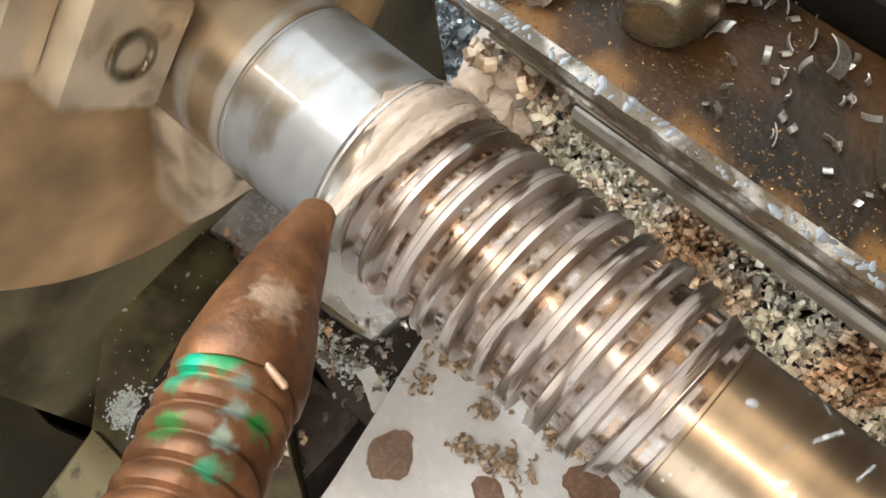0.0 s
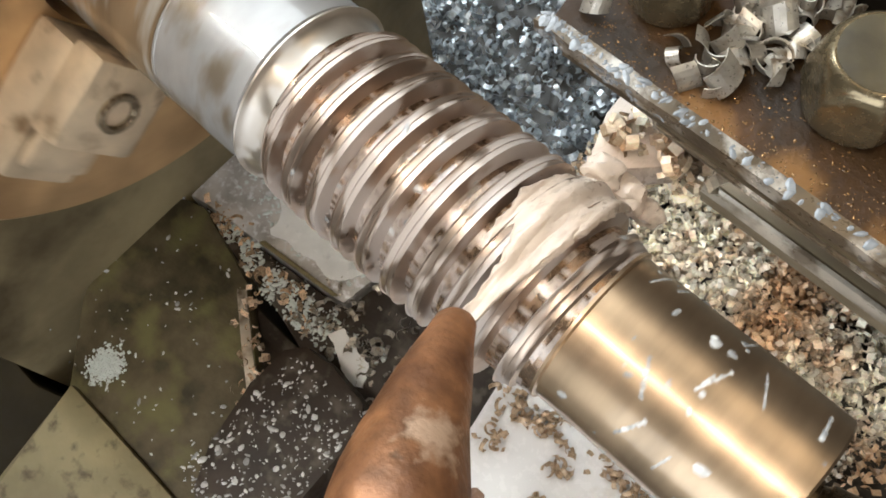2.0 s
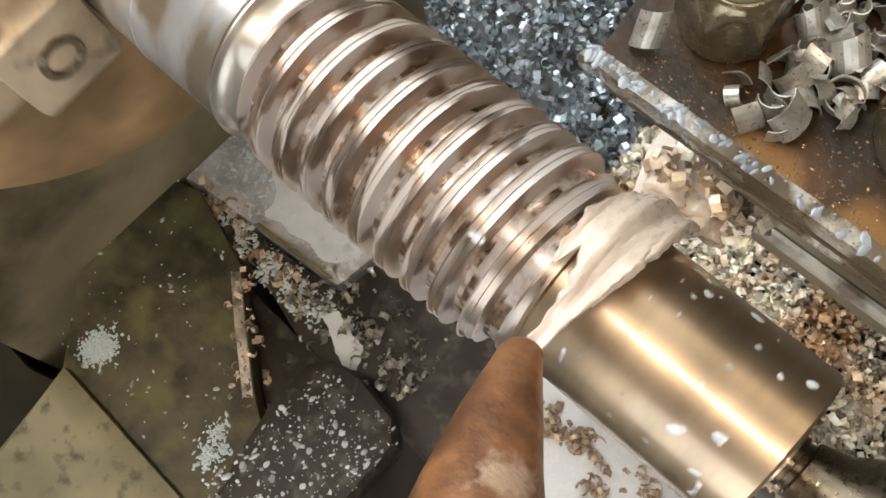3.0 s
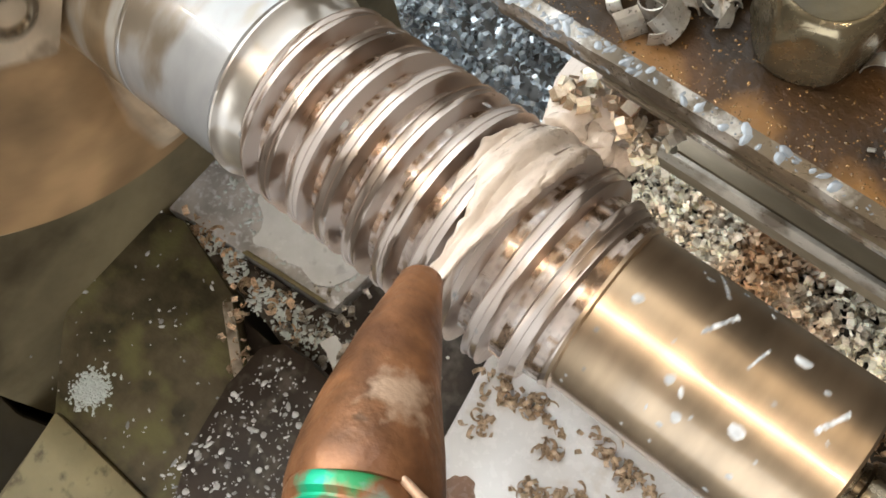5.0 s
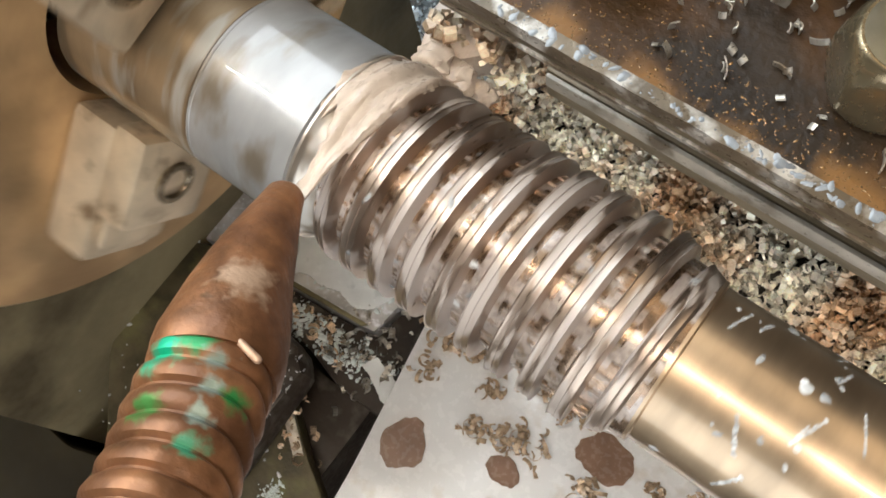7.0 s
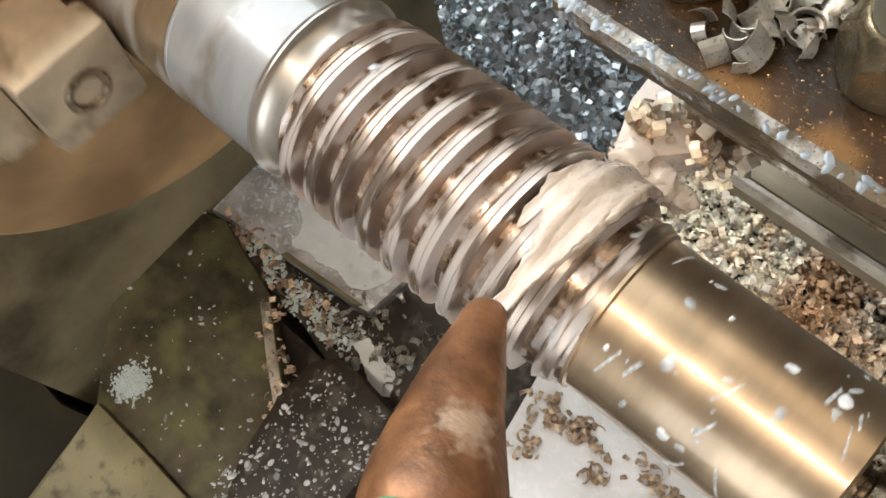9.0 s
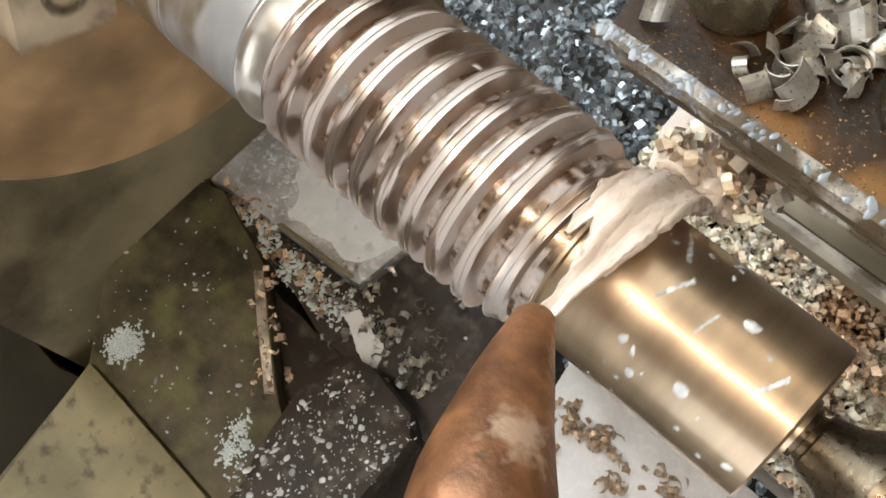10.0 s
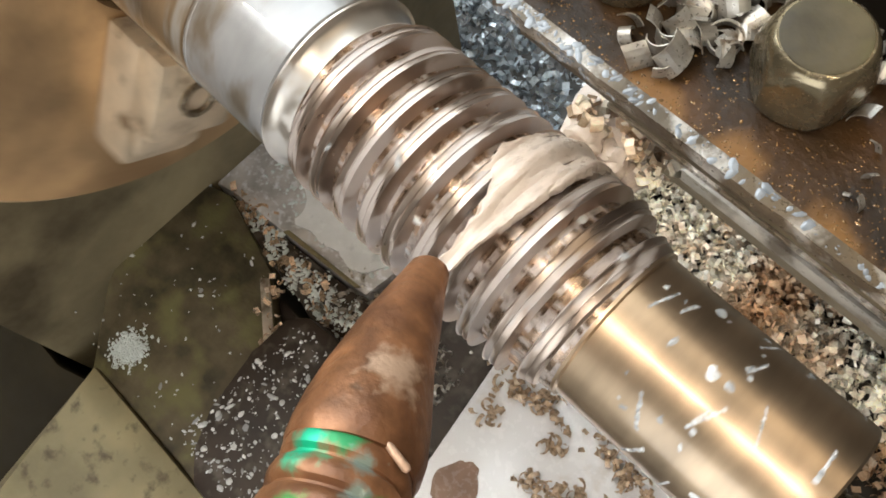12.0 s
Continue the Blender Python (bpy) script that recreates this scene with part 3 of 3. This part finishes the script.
def tool_holder():
    nuts = ((0.001, 0.060), (-0.050, 0.058), (0.073, 0.0625))
    root = thing("tool_holder", "brown oily steel tool holder with a wet front edge", "tool holder")
    bm = bmesh.new()
    prism(bm, [(-0.068, 0.0346), (0.40, 0.0346), (0.40, 0.30), (-0.060, 0.30), (-0.072, 0.060)], 0.0505, PLATE_TOP, 0.0012)
    part("plate", bm, TOOL_BROWN, root)
    bm = bmesh.new()
    box(bm, -0.030, 0.40, 0.074, 0.30, 0.0155, 0.0504, 0.001)
    part("body", bm, TOOL_BROWN, root, "dark oily block under the plate")
    bm = bmesh.new()
    n = 120
    prism(bm, [(-0.0705 + 0.47 * k / n, 0.0304 + 0.0006 * noise.noise(Vector((k * 0.5, 0, 0)))) for k in range(n + 1)] + [(0.40, 0.0345), (-0.0690, 0.0345)], 0.0565, 0.0615, 0.0)
    part("lip", bm, TOOL_EDGE, root, "worn wet steel lip along the front")
    bm = bmesh.new()
    box(bm, -0.062, 0.40, 0.0312, 0.0345, 0.0525, 0.0562, 0.0006)
    part("front_face", bm, TOOL_FACE, root, "olive grey steel front face")
    bm = bmesh.new()
    box(bm, -0.032, 0.40, 0.0306, 0.0345, 0.0506, 0.0523, 0.0006)
    part("lower_strip", bm, TOOL_EDGE, root, "worn strip under the front face")
    rng = np.random.default_rng(11)
    spots = []
    for _ in range(230):
        x = -0.069 + 0.23 * rng.uniform(0, 1) ** 1.6
        spots.append(((x, rng.uniform(0.0310, 0.0342), 0.0615), (0, 0, 1), rng.choice([0.0003, 0.0007, 0.0011, 0.0015], p=[0.40, 0.3, 0.20, 0.10])))
    for _ in range(90):
        x = rng.uniform(-0.0700, -0.03)
        spots.append(((x, 0.0305, rng.uniform(0.0565, 0.0610)), (0, -1, 0.2), rng.uniform(0.0004, 0.0011)))
    d = drops_mesh("coolant_spatter", spots, LIP_DROP, 0.32)
    d.parent = root
    d["label"], d["kind"] = "bluish coolant drops along the lip", "stuff"
    spots = []
    for _ in range(2600):
        x, y = rng.uniform(-0.06, 0.14), 0.036 + 0.05 * rng.uniform(0, 1) ** 1.6
        if noise.noise(Vector((x * 30, y * 30, 5))) > -0.05:
            spots.append(((x, y, PLATE_TOP), (0, 0, 1), rng.choice([0.00018, 0.00028, 0.00045], p=[0.6, 0.3, 0.1])))
    d = drops_mesh("oil_glitter", spots, OIL_GLITTER)
    d.parent = root
    d["label"], d["kind"] = "tiny glittering brown oil drops", "stuff"
    ON_CROSS_SLIDE.append(root)
    # Near-black raised block across the back of the plate.
    bm = bmesh.new()
    box(bm, -0.075, 0.40, 0.080, 0.30, PLATE_TOP + 0.0002, PLATE_TOP + 0.016, 0.002)
    part("rear_step", bm, POST_BLACK, root, "near-black raised step at the back of the holder")
    for x, y, r, h, turn in ((*nuts[0], 0.0138, 0.021, 0.25), (*nuts[1], 0.0125, 0.020, 0.6), (*nuts[2], 0.0145, 0.022, 0.1)):
        b = thing("hex_bolt", "worn oily steel hexagon bolt standing in the tool holder", "bolt", "tool holder bolts")
        part("head", hex_head(x, y, r, h, turn), NUT_STEEL, b, "chamfered hexagon head")
        bm = revolve(bmesh.new(), [(PLATE_TOP + h - 0.001, r * 0.70), (PLATE_TOP + h + 0.0002, r * 0.70), (PLATE_TOP + h + 0.0006, r * 0.64), (PLATE_TOP + h + 0.0004, r * 0.1)], 40, (0, 0, 1), (x, y, 0))
        part("crown", bm, CAST_GREEN, b, "dark olive oily top face")
        ON_CROSS_SLIDE.append(b)
    kinds = [chip_data("chip_a", 0.0032, 0.0052, 2.4, 1, CHIP), chip_data("chip_b", 0.0024, 0.0034, 3.6, 2, CHIP), chip_data("chip_c", 0.0046, 0.0040, 1.5, 3, CHIP), chip_data("chip_d", 0.0018, 0.0060, 4.2, 4, CHIP)]
    slivers = [chip_data("sliver_a", 0.0016, 0.0016, 1.6, 6, CHIP), chip_data("sliver_b", 0.0060, 0.0016, 0.9, 7, CHIP), chip_data("sliver_c", 0.0010, 0.0022, 2.5, 8, CHIP)]
    rng = np.random.default_rng(21)
    made = 0
    while made < 190:
        x, y = rng.uniform(-0.058, 0.02), rng.uniform(0.043, 0.085)
        if made > 100:
            x = rng.uniform(0.02, 0.12)
        if y < 0.043 + 0.25 * max(0, x + 0.035) and made < 100 or min(math.hypot(x - a, y - c) for a, c in nuts) < 0.0165:
            if rng.uniform() < 0.97:
                continue
        if min(math.hypot(x - a, y - c) for a, c in nuts) < 0.0165:
            continue
        loose_chip(kinds[int(rng.integers(4))] if made <= 100 else slivers[int(rng.integers(3))], x, y, rng.uniform(0, 6.28), rng.choice([0.0, 1.57, 0.6, 1.1]), 0.0, "bright curled steel chip lying on the oily tool holder")
        made += 1
    wide = [chip_data("wide_chip_a", 0.0050, 0.0078, 1.9, 9, CHIP), chip_data("wide_chip_b", 0.0036, 0.0085, 2.8, 10, CHIP), chip_data("wide_chip_c", 0.0062, 0.0060, 1.2, 11, CHIP)]
    made = 0
    while made < 19:
        x, y = (rng.uniform(-0.064, -0.014), rng.uniform(0.042, 0.074)) if made < 18 else (rng.uniform(0.018, 0.050), rng.uniform(0.060, 0.076))
        if min(math.hypot(x - a, y - c) for a, c in nuts) < 0.0165 or math.hypot(x + 0.0195, y - 0.0575) < 0.008:
            continue
        loose_chip(wide[int(rng.integers(3))], x, y, rng.uniform(0, 6.28), rng.choice([1.57, 1.2, 0.7]), 0.0, "broad curled steel chip lying beside a bolt")
        made += 1
    ring = chip_data("chip_ring", 0.0041, 0.0026, 12.0, 5, CHIP)
    loose_chip(ring, -0.0195, 0.0575, 0.4, 0.25, 0.0, "steel chip curled into a closed ring")
    t = thing("cutting_tool", "steel thread-cutting tool bit, wet with coolant", "tool bit")
    bm = bmesh.new()
    prism(bm, [(-0.0520, 0.0336), (-0.0470, 0.0336), (-0.030, 0.050), (-0.030, 0.11), (-0.062, 0.11), (-0.0585, 0.050)], -0.011, 0.002, 0.0008)
    part("bit", bm, COOLANT, t, "tool bit covered with milky coolant")
    ON_CROSS_SLIDE.append(t)

    def on_bit(rng):
        return rng.uniform(-0.054, -0.016), rng.uniform(0.042, 0.070), 0.003 + rng.uniform(-0.001, 0.006)

    c = chips_mesh("bit_chips", 150, on_bit, CHIP_BROWN, (0.003, 0.007), 31)
    tagged(c, "bright steel chips caught on the wet tool bit", "chips", kind="stuff")
    ON_CROSS_SLIDE.append(c)


tool_holder()


# ---- the saddle, its tray and the bed below ----
HUBS = [(-0.060, -0.018), (-0.054, 0.002), (-0.042, 0.008), (-0.036, 0.009), (-0.021, -0.006), (-0.012, -0.031), (0.010, -0.019), (0.020, -0.020), (-0.064, 0.006), (0.000, 0.012), (0.012, 0.013), (0.025, 0.012), (0.036, 0.012), (0.003, -0.024), (0.06, -0.02), (0.09, 0.0), (0.12, 0.02)]


def saddle():
    root = thing("saddle_plate", "flat saddle plate flooded with milky coolant", "plate")
    bm = bmesh.new()
    prism(bm, [(-0.0815, 0.022), (-0.0600, -0.095), (-0.052, -0.158), (0.40, -0.158), (0.40, 0.044), (-0.086, 0.044)], -0.3035, -0.288, 0.002)
    part("plate", bm, PLATE_WET, root)
    kinds = [chip_data("curl_a", 0.0030, 0.0030, 3.6, 61, CHIP_DARK), chip_data("curl_b", 0.0038, 0.0026, 4.6, 62, CHIP_DARK), chip_data("curl_c", 0.0024, 0.0036, 2.6, 63, CHIP_DARK), chip_data("curl_d", 0.0045, 0.0024, 2.2, 64, CHIP_DARK)]
    rng = np.random.default_rng(8)
    for k, (x, y) in enumerate(HUBS):
        clump = thing("chip_clump", "clump of brown curled chips lying in the milky coolant", "metal chips", "chip clumps on the saddle plate")
        for _ in range(10 + 4 * (k % 3)):
            ob = new("chip", kinds[int(rng.integers(4))])
            ob.parent = clump
            ob.matrix_basis = pose(x + rng.normal(0, 0.0048), y + rng.normal(0, 0.0042), -0.2862 + rng.uniform(0, 0.003), *rng.uniform(0, 360, 3))
        ON_CARRIAGE.append(clump)
    for k, (x, y, rx, ry) in enumerate(((-0.0430, -0.0640, 0.0130, 0.0150), (0.016, -0.041, 0.010, 0.009), (0.058, 0.000, 0.018, 0.013))):
        ring = [(x + rx * math.cos(a), y + ry * math.sin(a)) for a in (2 * math.pi * q / 36 for q in range(36))]
        flat_patch("brown_blot", ring, -0.288, 0.0012, BLOT, root, "smooth brown bare spot in the coolant", 20.0 + k, 0.5)
    ON_CARRIAGE.append(root)
    k = thing("saddle_block", "dark rounded cast iron block spattered with coolant", "casting")
    bm = bmesh.new()
    prism(bm, [(-0.166, -0.158), (-0.178, -0.135), (-0.186, -0.095), (-0.186, -0.066), (-0.176, -0.054), (-0.155, -0.052), (-0.125, -0.055), (-0.112, -0.066), (-0.108, -0.172), (-0.150, -0.172)], -0.2999, -0.262, 0.010)
    part("block", bm, CAST_DARK, k)
    rng = np.random.default_rng(14)
    spots = [((rng.uniform(-0.176, -0.112), rng.uniform(-0.160, -0.060), -0.262), (0, 0, 1), rng.choice([0.0004, 0.0008, 0.0013, 0.0021], p=[0.5, 0.3, 0.14, 0.06])) for _ in range(460)]
    d = drops_mesh("coolant_spatter", spots, DROPLET)
    d.parent = k
    d["label"], d["kind"] = "whitish coolant drops and flecks", "stuff"
    ON_CARRIAGE.append(k)
    def pile(rng):
        x, y = rng.uniform(-0.115, 0.34), rng.uniform(0.045, 0.25)
        return x, y, -0.205 + 0.030 * noise.noise(Vector((x * 14, y * 14, 0))) + 0.10 * (y - 0.14) + rng.uniform(-0.010, 0.003)

    c = chips_mesh("chip_pile", 26000, pile, CHIP_BROWN, (0.0032, 0.0074), 2)
    tagged(c, "heap of small curled steel chips wet with coolant", "chips", kind="stuff")
    ON_CROSS_SLIDE.append(c)
    t = thing("chip_tray", "brown oily tray under the chip heap", "tray")
    bm = bmesh.new()
    box(bm, -0.11, 0.40, 0.045, 0.30, -0.25, -0.222, 0.003)
    part("pan", bm, SLUDGE, t)
    bm = bmesh.new()
    box(bm, -0.046, 0.40, 0.093, 0.150, -0.105, -0.083, 0.002)
    part("ledge", bm, LEDGE_OLIVE, t, "brown ledge over the chip heap")
    bm = bmesh.new()
    box(bm, -0.044, 0.40, 0.0905, 0.0928, -0.092, -0.0835, 0.0008)
    part("ledge_lip", bm, PALE_EDGE, t, "lip of the ledge coated with coolant")
    bm = bmesh.new()
    box(bm, 0.36, 0.398, 0.094, 0.100, -0.2215, -0.1055)
    part("ledge_post", bm, TOOL_FACE, t)
    ON_CROSS_SLIDE.append(t)


def flat_patch(name, outline, z, h, mat, parent, label, seed, ragged=1.0):
    """A thin, ragged-edged film or pool."""
    pts = []
    n = len(outline)
    for k in range(n):
        a, b = Vector(outline[k]), Vector(outline[(k + 1) % n])
        for j in range(14):
            p = a.lerp(b, j / 14)
            q = noise.noise_vector(Vector((p.x * 60, p.y * 60, seed))) * 0.007 + noise.noise_vector(Vector((p.x * 220, p.y * 220, seed))) * 0.003
            pts.append((p.x + q.x * ragged, p.y + q.y * ragged))
    bm = bmesh.new()
    prism(bm, pts, z, z + h)
    return part(name, bm, mat, parent, label, smooth=False)


def bed():
    g = thing("guard_plate", "dark olive cast plate with coolant drops beside the bed", "plate")
    bm = bmesh.new()
    prism(bm, [(-0.241, -0.136), (-0.270, -0.085), (-0.266, -0.060), (-0.250, -0.042), (-0.228, -0.035), (-0.164, -0.052), (-0.131, -0.076), (-0.090, -0.105), (-0.066, -0.118), (-0.064, -0.173), (-0.05, -0.30), (-0.18, -0.30), (-0.2, -0.18)], -0.32, -0.300, 0.003)
    part("plate", bm, CAST_GREEN, g)
    rng = np.random.default_rng(17)
    spots = []
    for _ in range(120):
        x, y = rng.uniform(-0.26, -0.07), rng.uniform(-0.17, -0.04)
        if -0.3 < y + 0.6 * (x + 0.25) * 0.9 < 0.9 and x < -0.10 - 0.9 * (y + 0.105) - 0.012:
            spots.append(((x, y, -0.300), (0, 0, 1), rng.choice([0.0006, 0.0010, 0.0017], p=[0.5, 0.4, 0.1])))
    d = drops_mesh("coolant_spatter", spots, DROPLET)
    d.parent = g
    d["label"], d["kind"] = "whitish coolant drops", "stuff"
    bm = bmesh.new()
    prism(bm, [(-0.1600, -0.0560), (-0.1310, -0.0775), (-0.0910, -0.1062), (-0.0965, -0.1105), (-0.1360, -0.0825), (-0.1650, -0.0605)], -0.2999, -0.2988, 0.0004)
    part("edge_strip", bm, PALE_EDGE, g, "pale worn strip along the edge")
    for cx, cy, sx, m in ((-0.192, -0.154, 0.0052, 1000), (-0.086, -0.150, 0.0045, 150), (-0.092, -0.136, 0.0035, 110), (-0.080, -0.140, 0.0020, 60)):
        foam = []
        for _ in range(m):
            foam.append(((cx + rng.normal(0, sx), cy + rng.normal(0, sx), -0.3 + rng.uniform(0, 0.003)), (0, 0, 1), rng.uniform(0.0004, 0.0013)))
        d = drops_mesh("foam_patch", foam, FOAM)
        d.parent = g
        d["label"], d["kind"] = "patch of bluish white foam", "stuff"
    y = thing("cover_plate", "yellowish bare iron cover plate with a sharp corner", "plate")
    bm = bmesh.new()
    prism(bm, [(-0.196, -0.176), (-0.064, -0.176), (0.02, -0.34), (-0.16, -0.36), (-0.176, -0.27)], -0.2995, -0.292, 0.0015)
    part("plate", bm, YELLOW_PLATE, y)
    w = thing("bed_way", "grey wet lathe bed way spattered with coolant", "lathe bed")
    bm = bmesh.new()
    prism(bm, [(-0.45, -0.058), (-0.303, -0.050), (-0.231, -0.0325), (-0.117, -0.0210), (-0.106, -0.019), (-0.098, 0.052), (-0.45, 0.05)], -0.40, -0.305, 0.003)
    part("rail", bm, BED_STEEL, w)
    flat_patch("coolant_pool", [(-0.205, 0.018), (-0.176, -0.014), (-0.132, -0.014), (-0.114, -0.010), (-0.108, 0.010), (-0.106, 0.042), (-0.180, 0.042)], -0.305, 0.002, POOL, w, "milky pool of coolant", 2.0)
    bm = bmesh.new()
    prism(bm, [(-0.180, -0.0275), (-0.115, -0.0205), (-0.112, -0.0175), (-0.178, -0.0240)], -0.305, -0.301, 0.0006)
    part("edge_strip", bm, YELLOW_PLATE, w, "pale worn edge strip")
    lip = thing("bed_ledge", "dark wet ledge beside the bed way, littered with chips", "lathe bed")
    bm = bmesh.new()
    prism(bm, [(-0.235, -0.034), (-0.19, -0.046), (-0.137, -0.052), (-0.105, -0.060), (0.020, -0.060), (0.020, 0.040), (-0.096, 0.040), (-0.103, -0.0195), (-0.117, -0.0225), (-0.2, -0.031)], -0.40, -0.308, 0.003)
    part("ledge", bm, CAST_DARK, lip)
    flat_patch("coolant_pool", [(-0.098, -0.040), (-0.094, -0.031), (-0.066, -0.036), (-0.056, -0.048), (-0.064, -0.053)], -0.308, 0.002, POOL, lip, "milky pool of coolant", 4.0, 0.5)
    rng = np.random.default_rng(23)
    for owner, zz, m, ax, ay, bx, by, wide in ((lip, -0.308, 900, -0.225, -0.037, -0.100, -0.044, 0.008), (w, -0.305, 620, -0.290, 0.000, -0.110, 0.010, 0.017), (lip, -0.308, 120, -0.110, -0.030, -0.040, -0.030, 0.012)):
        spots = []
        for _ in range(m):
            k = rng.uniform(0, 1)
            x, yy = ax + (bx - ax) * k + rng.normal(0, 0.003), ay + (by - ay) * k + rng.normal(0, wide)
            if noise.noise(Vector((x * 45, yy * 45, 8))) > -0.12 and (owner is lip and -0.052 < yy < -0.024 or owner is w and -0.016 < yy < 0.045):
                spots.append(((x, yy, zz), (0, 0, 1), rng.choice([0.0005, 0.0009, 0.0015, 0.0023], p=[0.45, 0.3, 0.17, 0.08])))
        d = drops_mesh("foam_spatter", spots, FOAM)
        d.parent = owner
        d["label"], d["kind"] = "scattered bluish white flecks of foam", "stuff"

    def along(rng):
        k = rng.uniform(0, 1)
        a, b2 = Vector((-0.228, -0.036)), Vector((-0.108, -0.048))
        p = a.lerp(b2, k)
        return p.x + rng.normal(0, 0.005), p.y + rng.normal(0.003, 0.007), -0.3055 + rng.uniform(-0.002, 0.001)

    def on_ledge(rng):
        return rng.uniform(-0.125, -0.02), rng.normal(-0.028, 0.014), -0.3065 + rng.uniform(0, 0.002)

    c = chips_mesh("wet_ledge_chips", 150, on_ledge, CHIP, (0.003, 0.008), 16)
    tagged(c, "silvery chips lying on the dark wet ledge", "chips", kind="stuff")
    c.location.z = AXIS
    c = chips_mesh("ledge_chips", 90, along, CHIP_DARK, (0.003, 0.008), 6)
    tagged(c, "bright chips strewn along the bed ledge", "chips", kind="stuff")
    c.location.z = AXIS

    def plate_edge(rng):
        k = rng.uniform(0, 1)
        p = Vector((-0.160, -0.056)).lerp(Vector((-0.088, -0.108)), k)
        return p.x + rng.normal(0, 0.007), p.y + rng.normal(0, 0.007), -0.299 + rng.uniform(0, 0.003)

    c = chips_mesh("plate_edge_chips", 42, plate_edge, CHIP_DARK, (0.003, 0.0075), 7)
    tagged(c, "curled chips lying along the edge of the guard plate", "chips", kind="stuff")
    c.location.z = AXIS
    # Added slab; its near-black colour fills the dark corner before the headstock.
    a = thing("corner_filler", "near-black filler slab in front of the headstock", "panel")
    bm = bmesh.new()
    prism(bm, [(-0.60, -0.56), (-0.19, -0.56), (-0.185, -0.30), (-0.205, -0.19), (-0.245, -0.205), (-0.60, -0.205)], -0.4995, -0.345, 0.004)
    part("panel", bm, DARK_FILLER, a)
    f = thing("bed_floor", "dark oily sludge and chips in the lathe bed", "lathe bed", kind="structure")
    bm = bmesh.new()
    box(bm, -0.9, 1.0, -0.6, 0.6, -0.56, -0.50)
    part("pan", bm, SLUDGE, f)
    for x in (-0.85, 0.9):
        bm = bmesh.new()
        box(bm, x, x + 0.05, -0.6, 0.6, -1.05, -0.561)
        part("leg", bm, CAST_GREEN, f)
    for b in ((-0.19, -0.08, -0.16, -0.06, -0.4995, -0.3205), (-0.44, -0.10, -0.010, 0.015, -0.4995, -0.4005), (-0.20, -0.09, -0.045, -0.035, -0.4995, -0.4005)):
        bm = bmesh.new()
        box(bm, *b)
        part("rib", bm, CAST_DARK, f)

    def far(rng):
        x, y = rng.uniform(-0.6, 0.3), rng.uniform(0.06, 0.5)
        return x, y, -0.46 + 0.03 * noise.noise(Vector((x * 9, y * 9, 2))) + rng.uniform(-0.015, 0.01)

    c = chips_mesh("sunken_chips", 9000, far, CHIP_BLUE, (0.006, 0.014), 3)
    tagged(c, "bluish steel chips lying deep in the bed", "chips", kind="stuff")
    c.location.z = AXIS


saddle()
bed()
h = thing("headstock", "grey cast iron headstock behind the chuck", "headstock")
bm = bmesh.new()
box(bm, -0.60, -0.245, -0.20, 0.20, -0.499, 0.10, 0.01)
part("casing", bm, PANEL, h)
bm = revolve(bmesh.new(), [(-0.25, 0.05), (-0.20, 0.05)], 48)
part("spindle", bm, STEEL_DARK, h)


# ---- what moves ----
def motions():
    for ob in ON_CARRIAGE:
        walk(ob, [(t, pose(s / 1000, 0, AXIS)) for t, s, q in TRAVEL])
    for ob in ON_CROSS_SLIDE:
        walk(ob, [(t, pose(s / 1000, q / 1000, AXIS)) for t, s, q in TRAVEL])
    turns = [(k / 30, pose(0, 0, AXIS, SPIN_START + SPIN * k / 30)) for k in range(361)]
    for ob in ON_SPINDLE:
        walk(ob, turns)


motions()
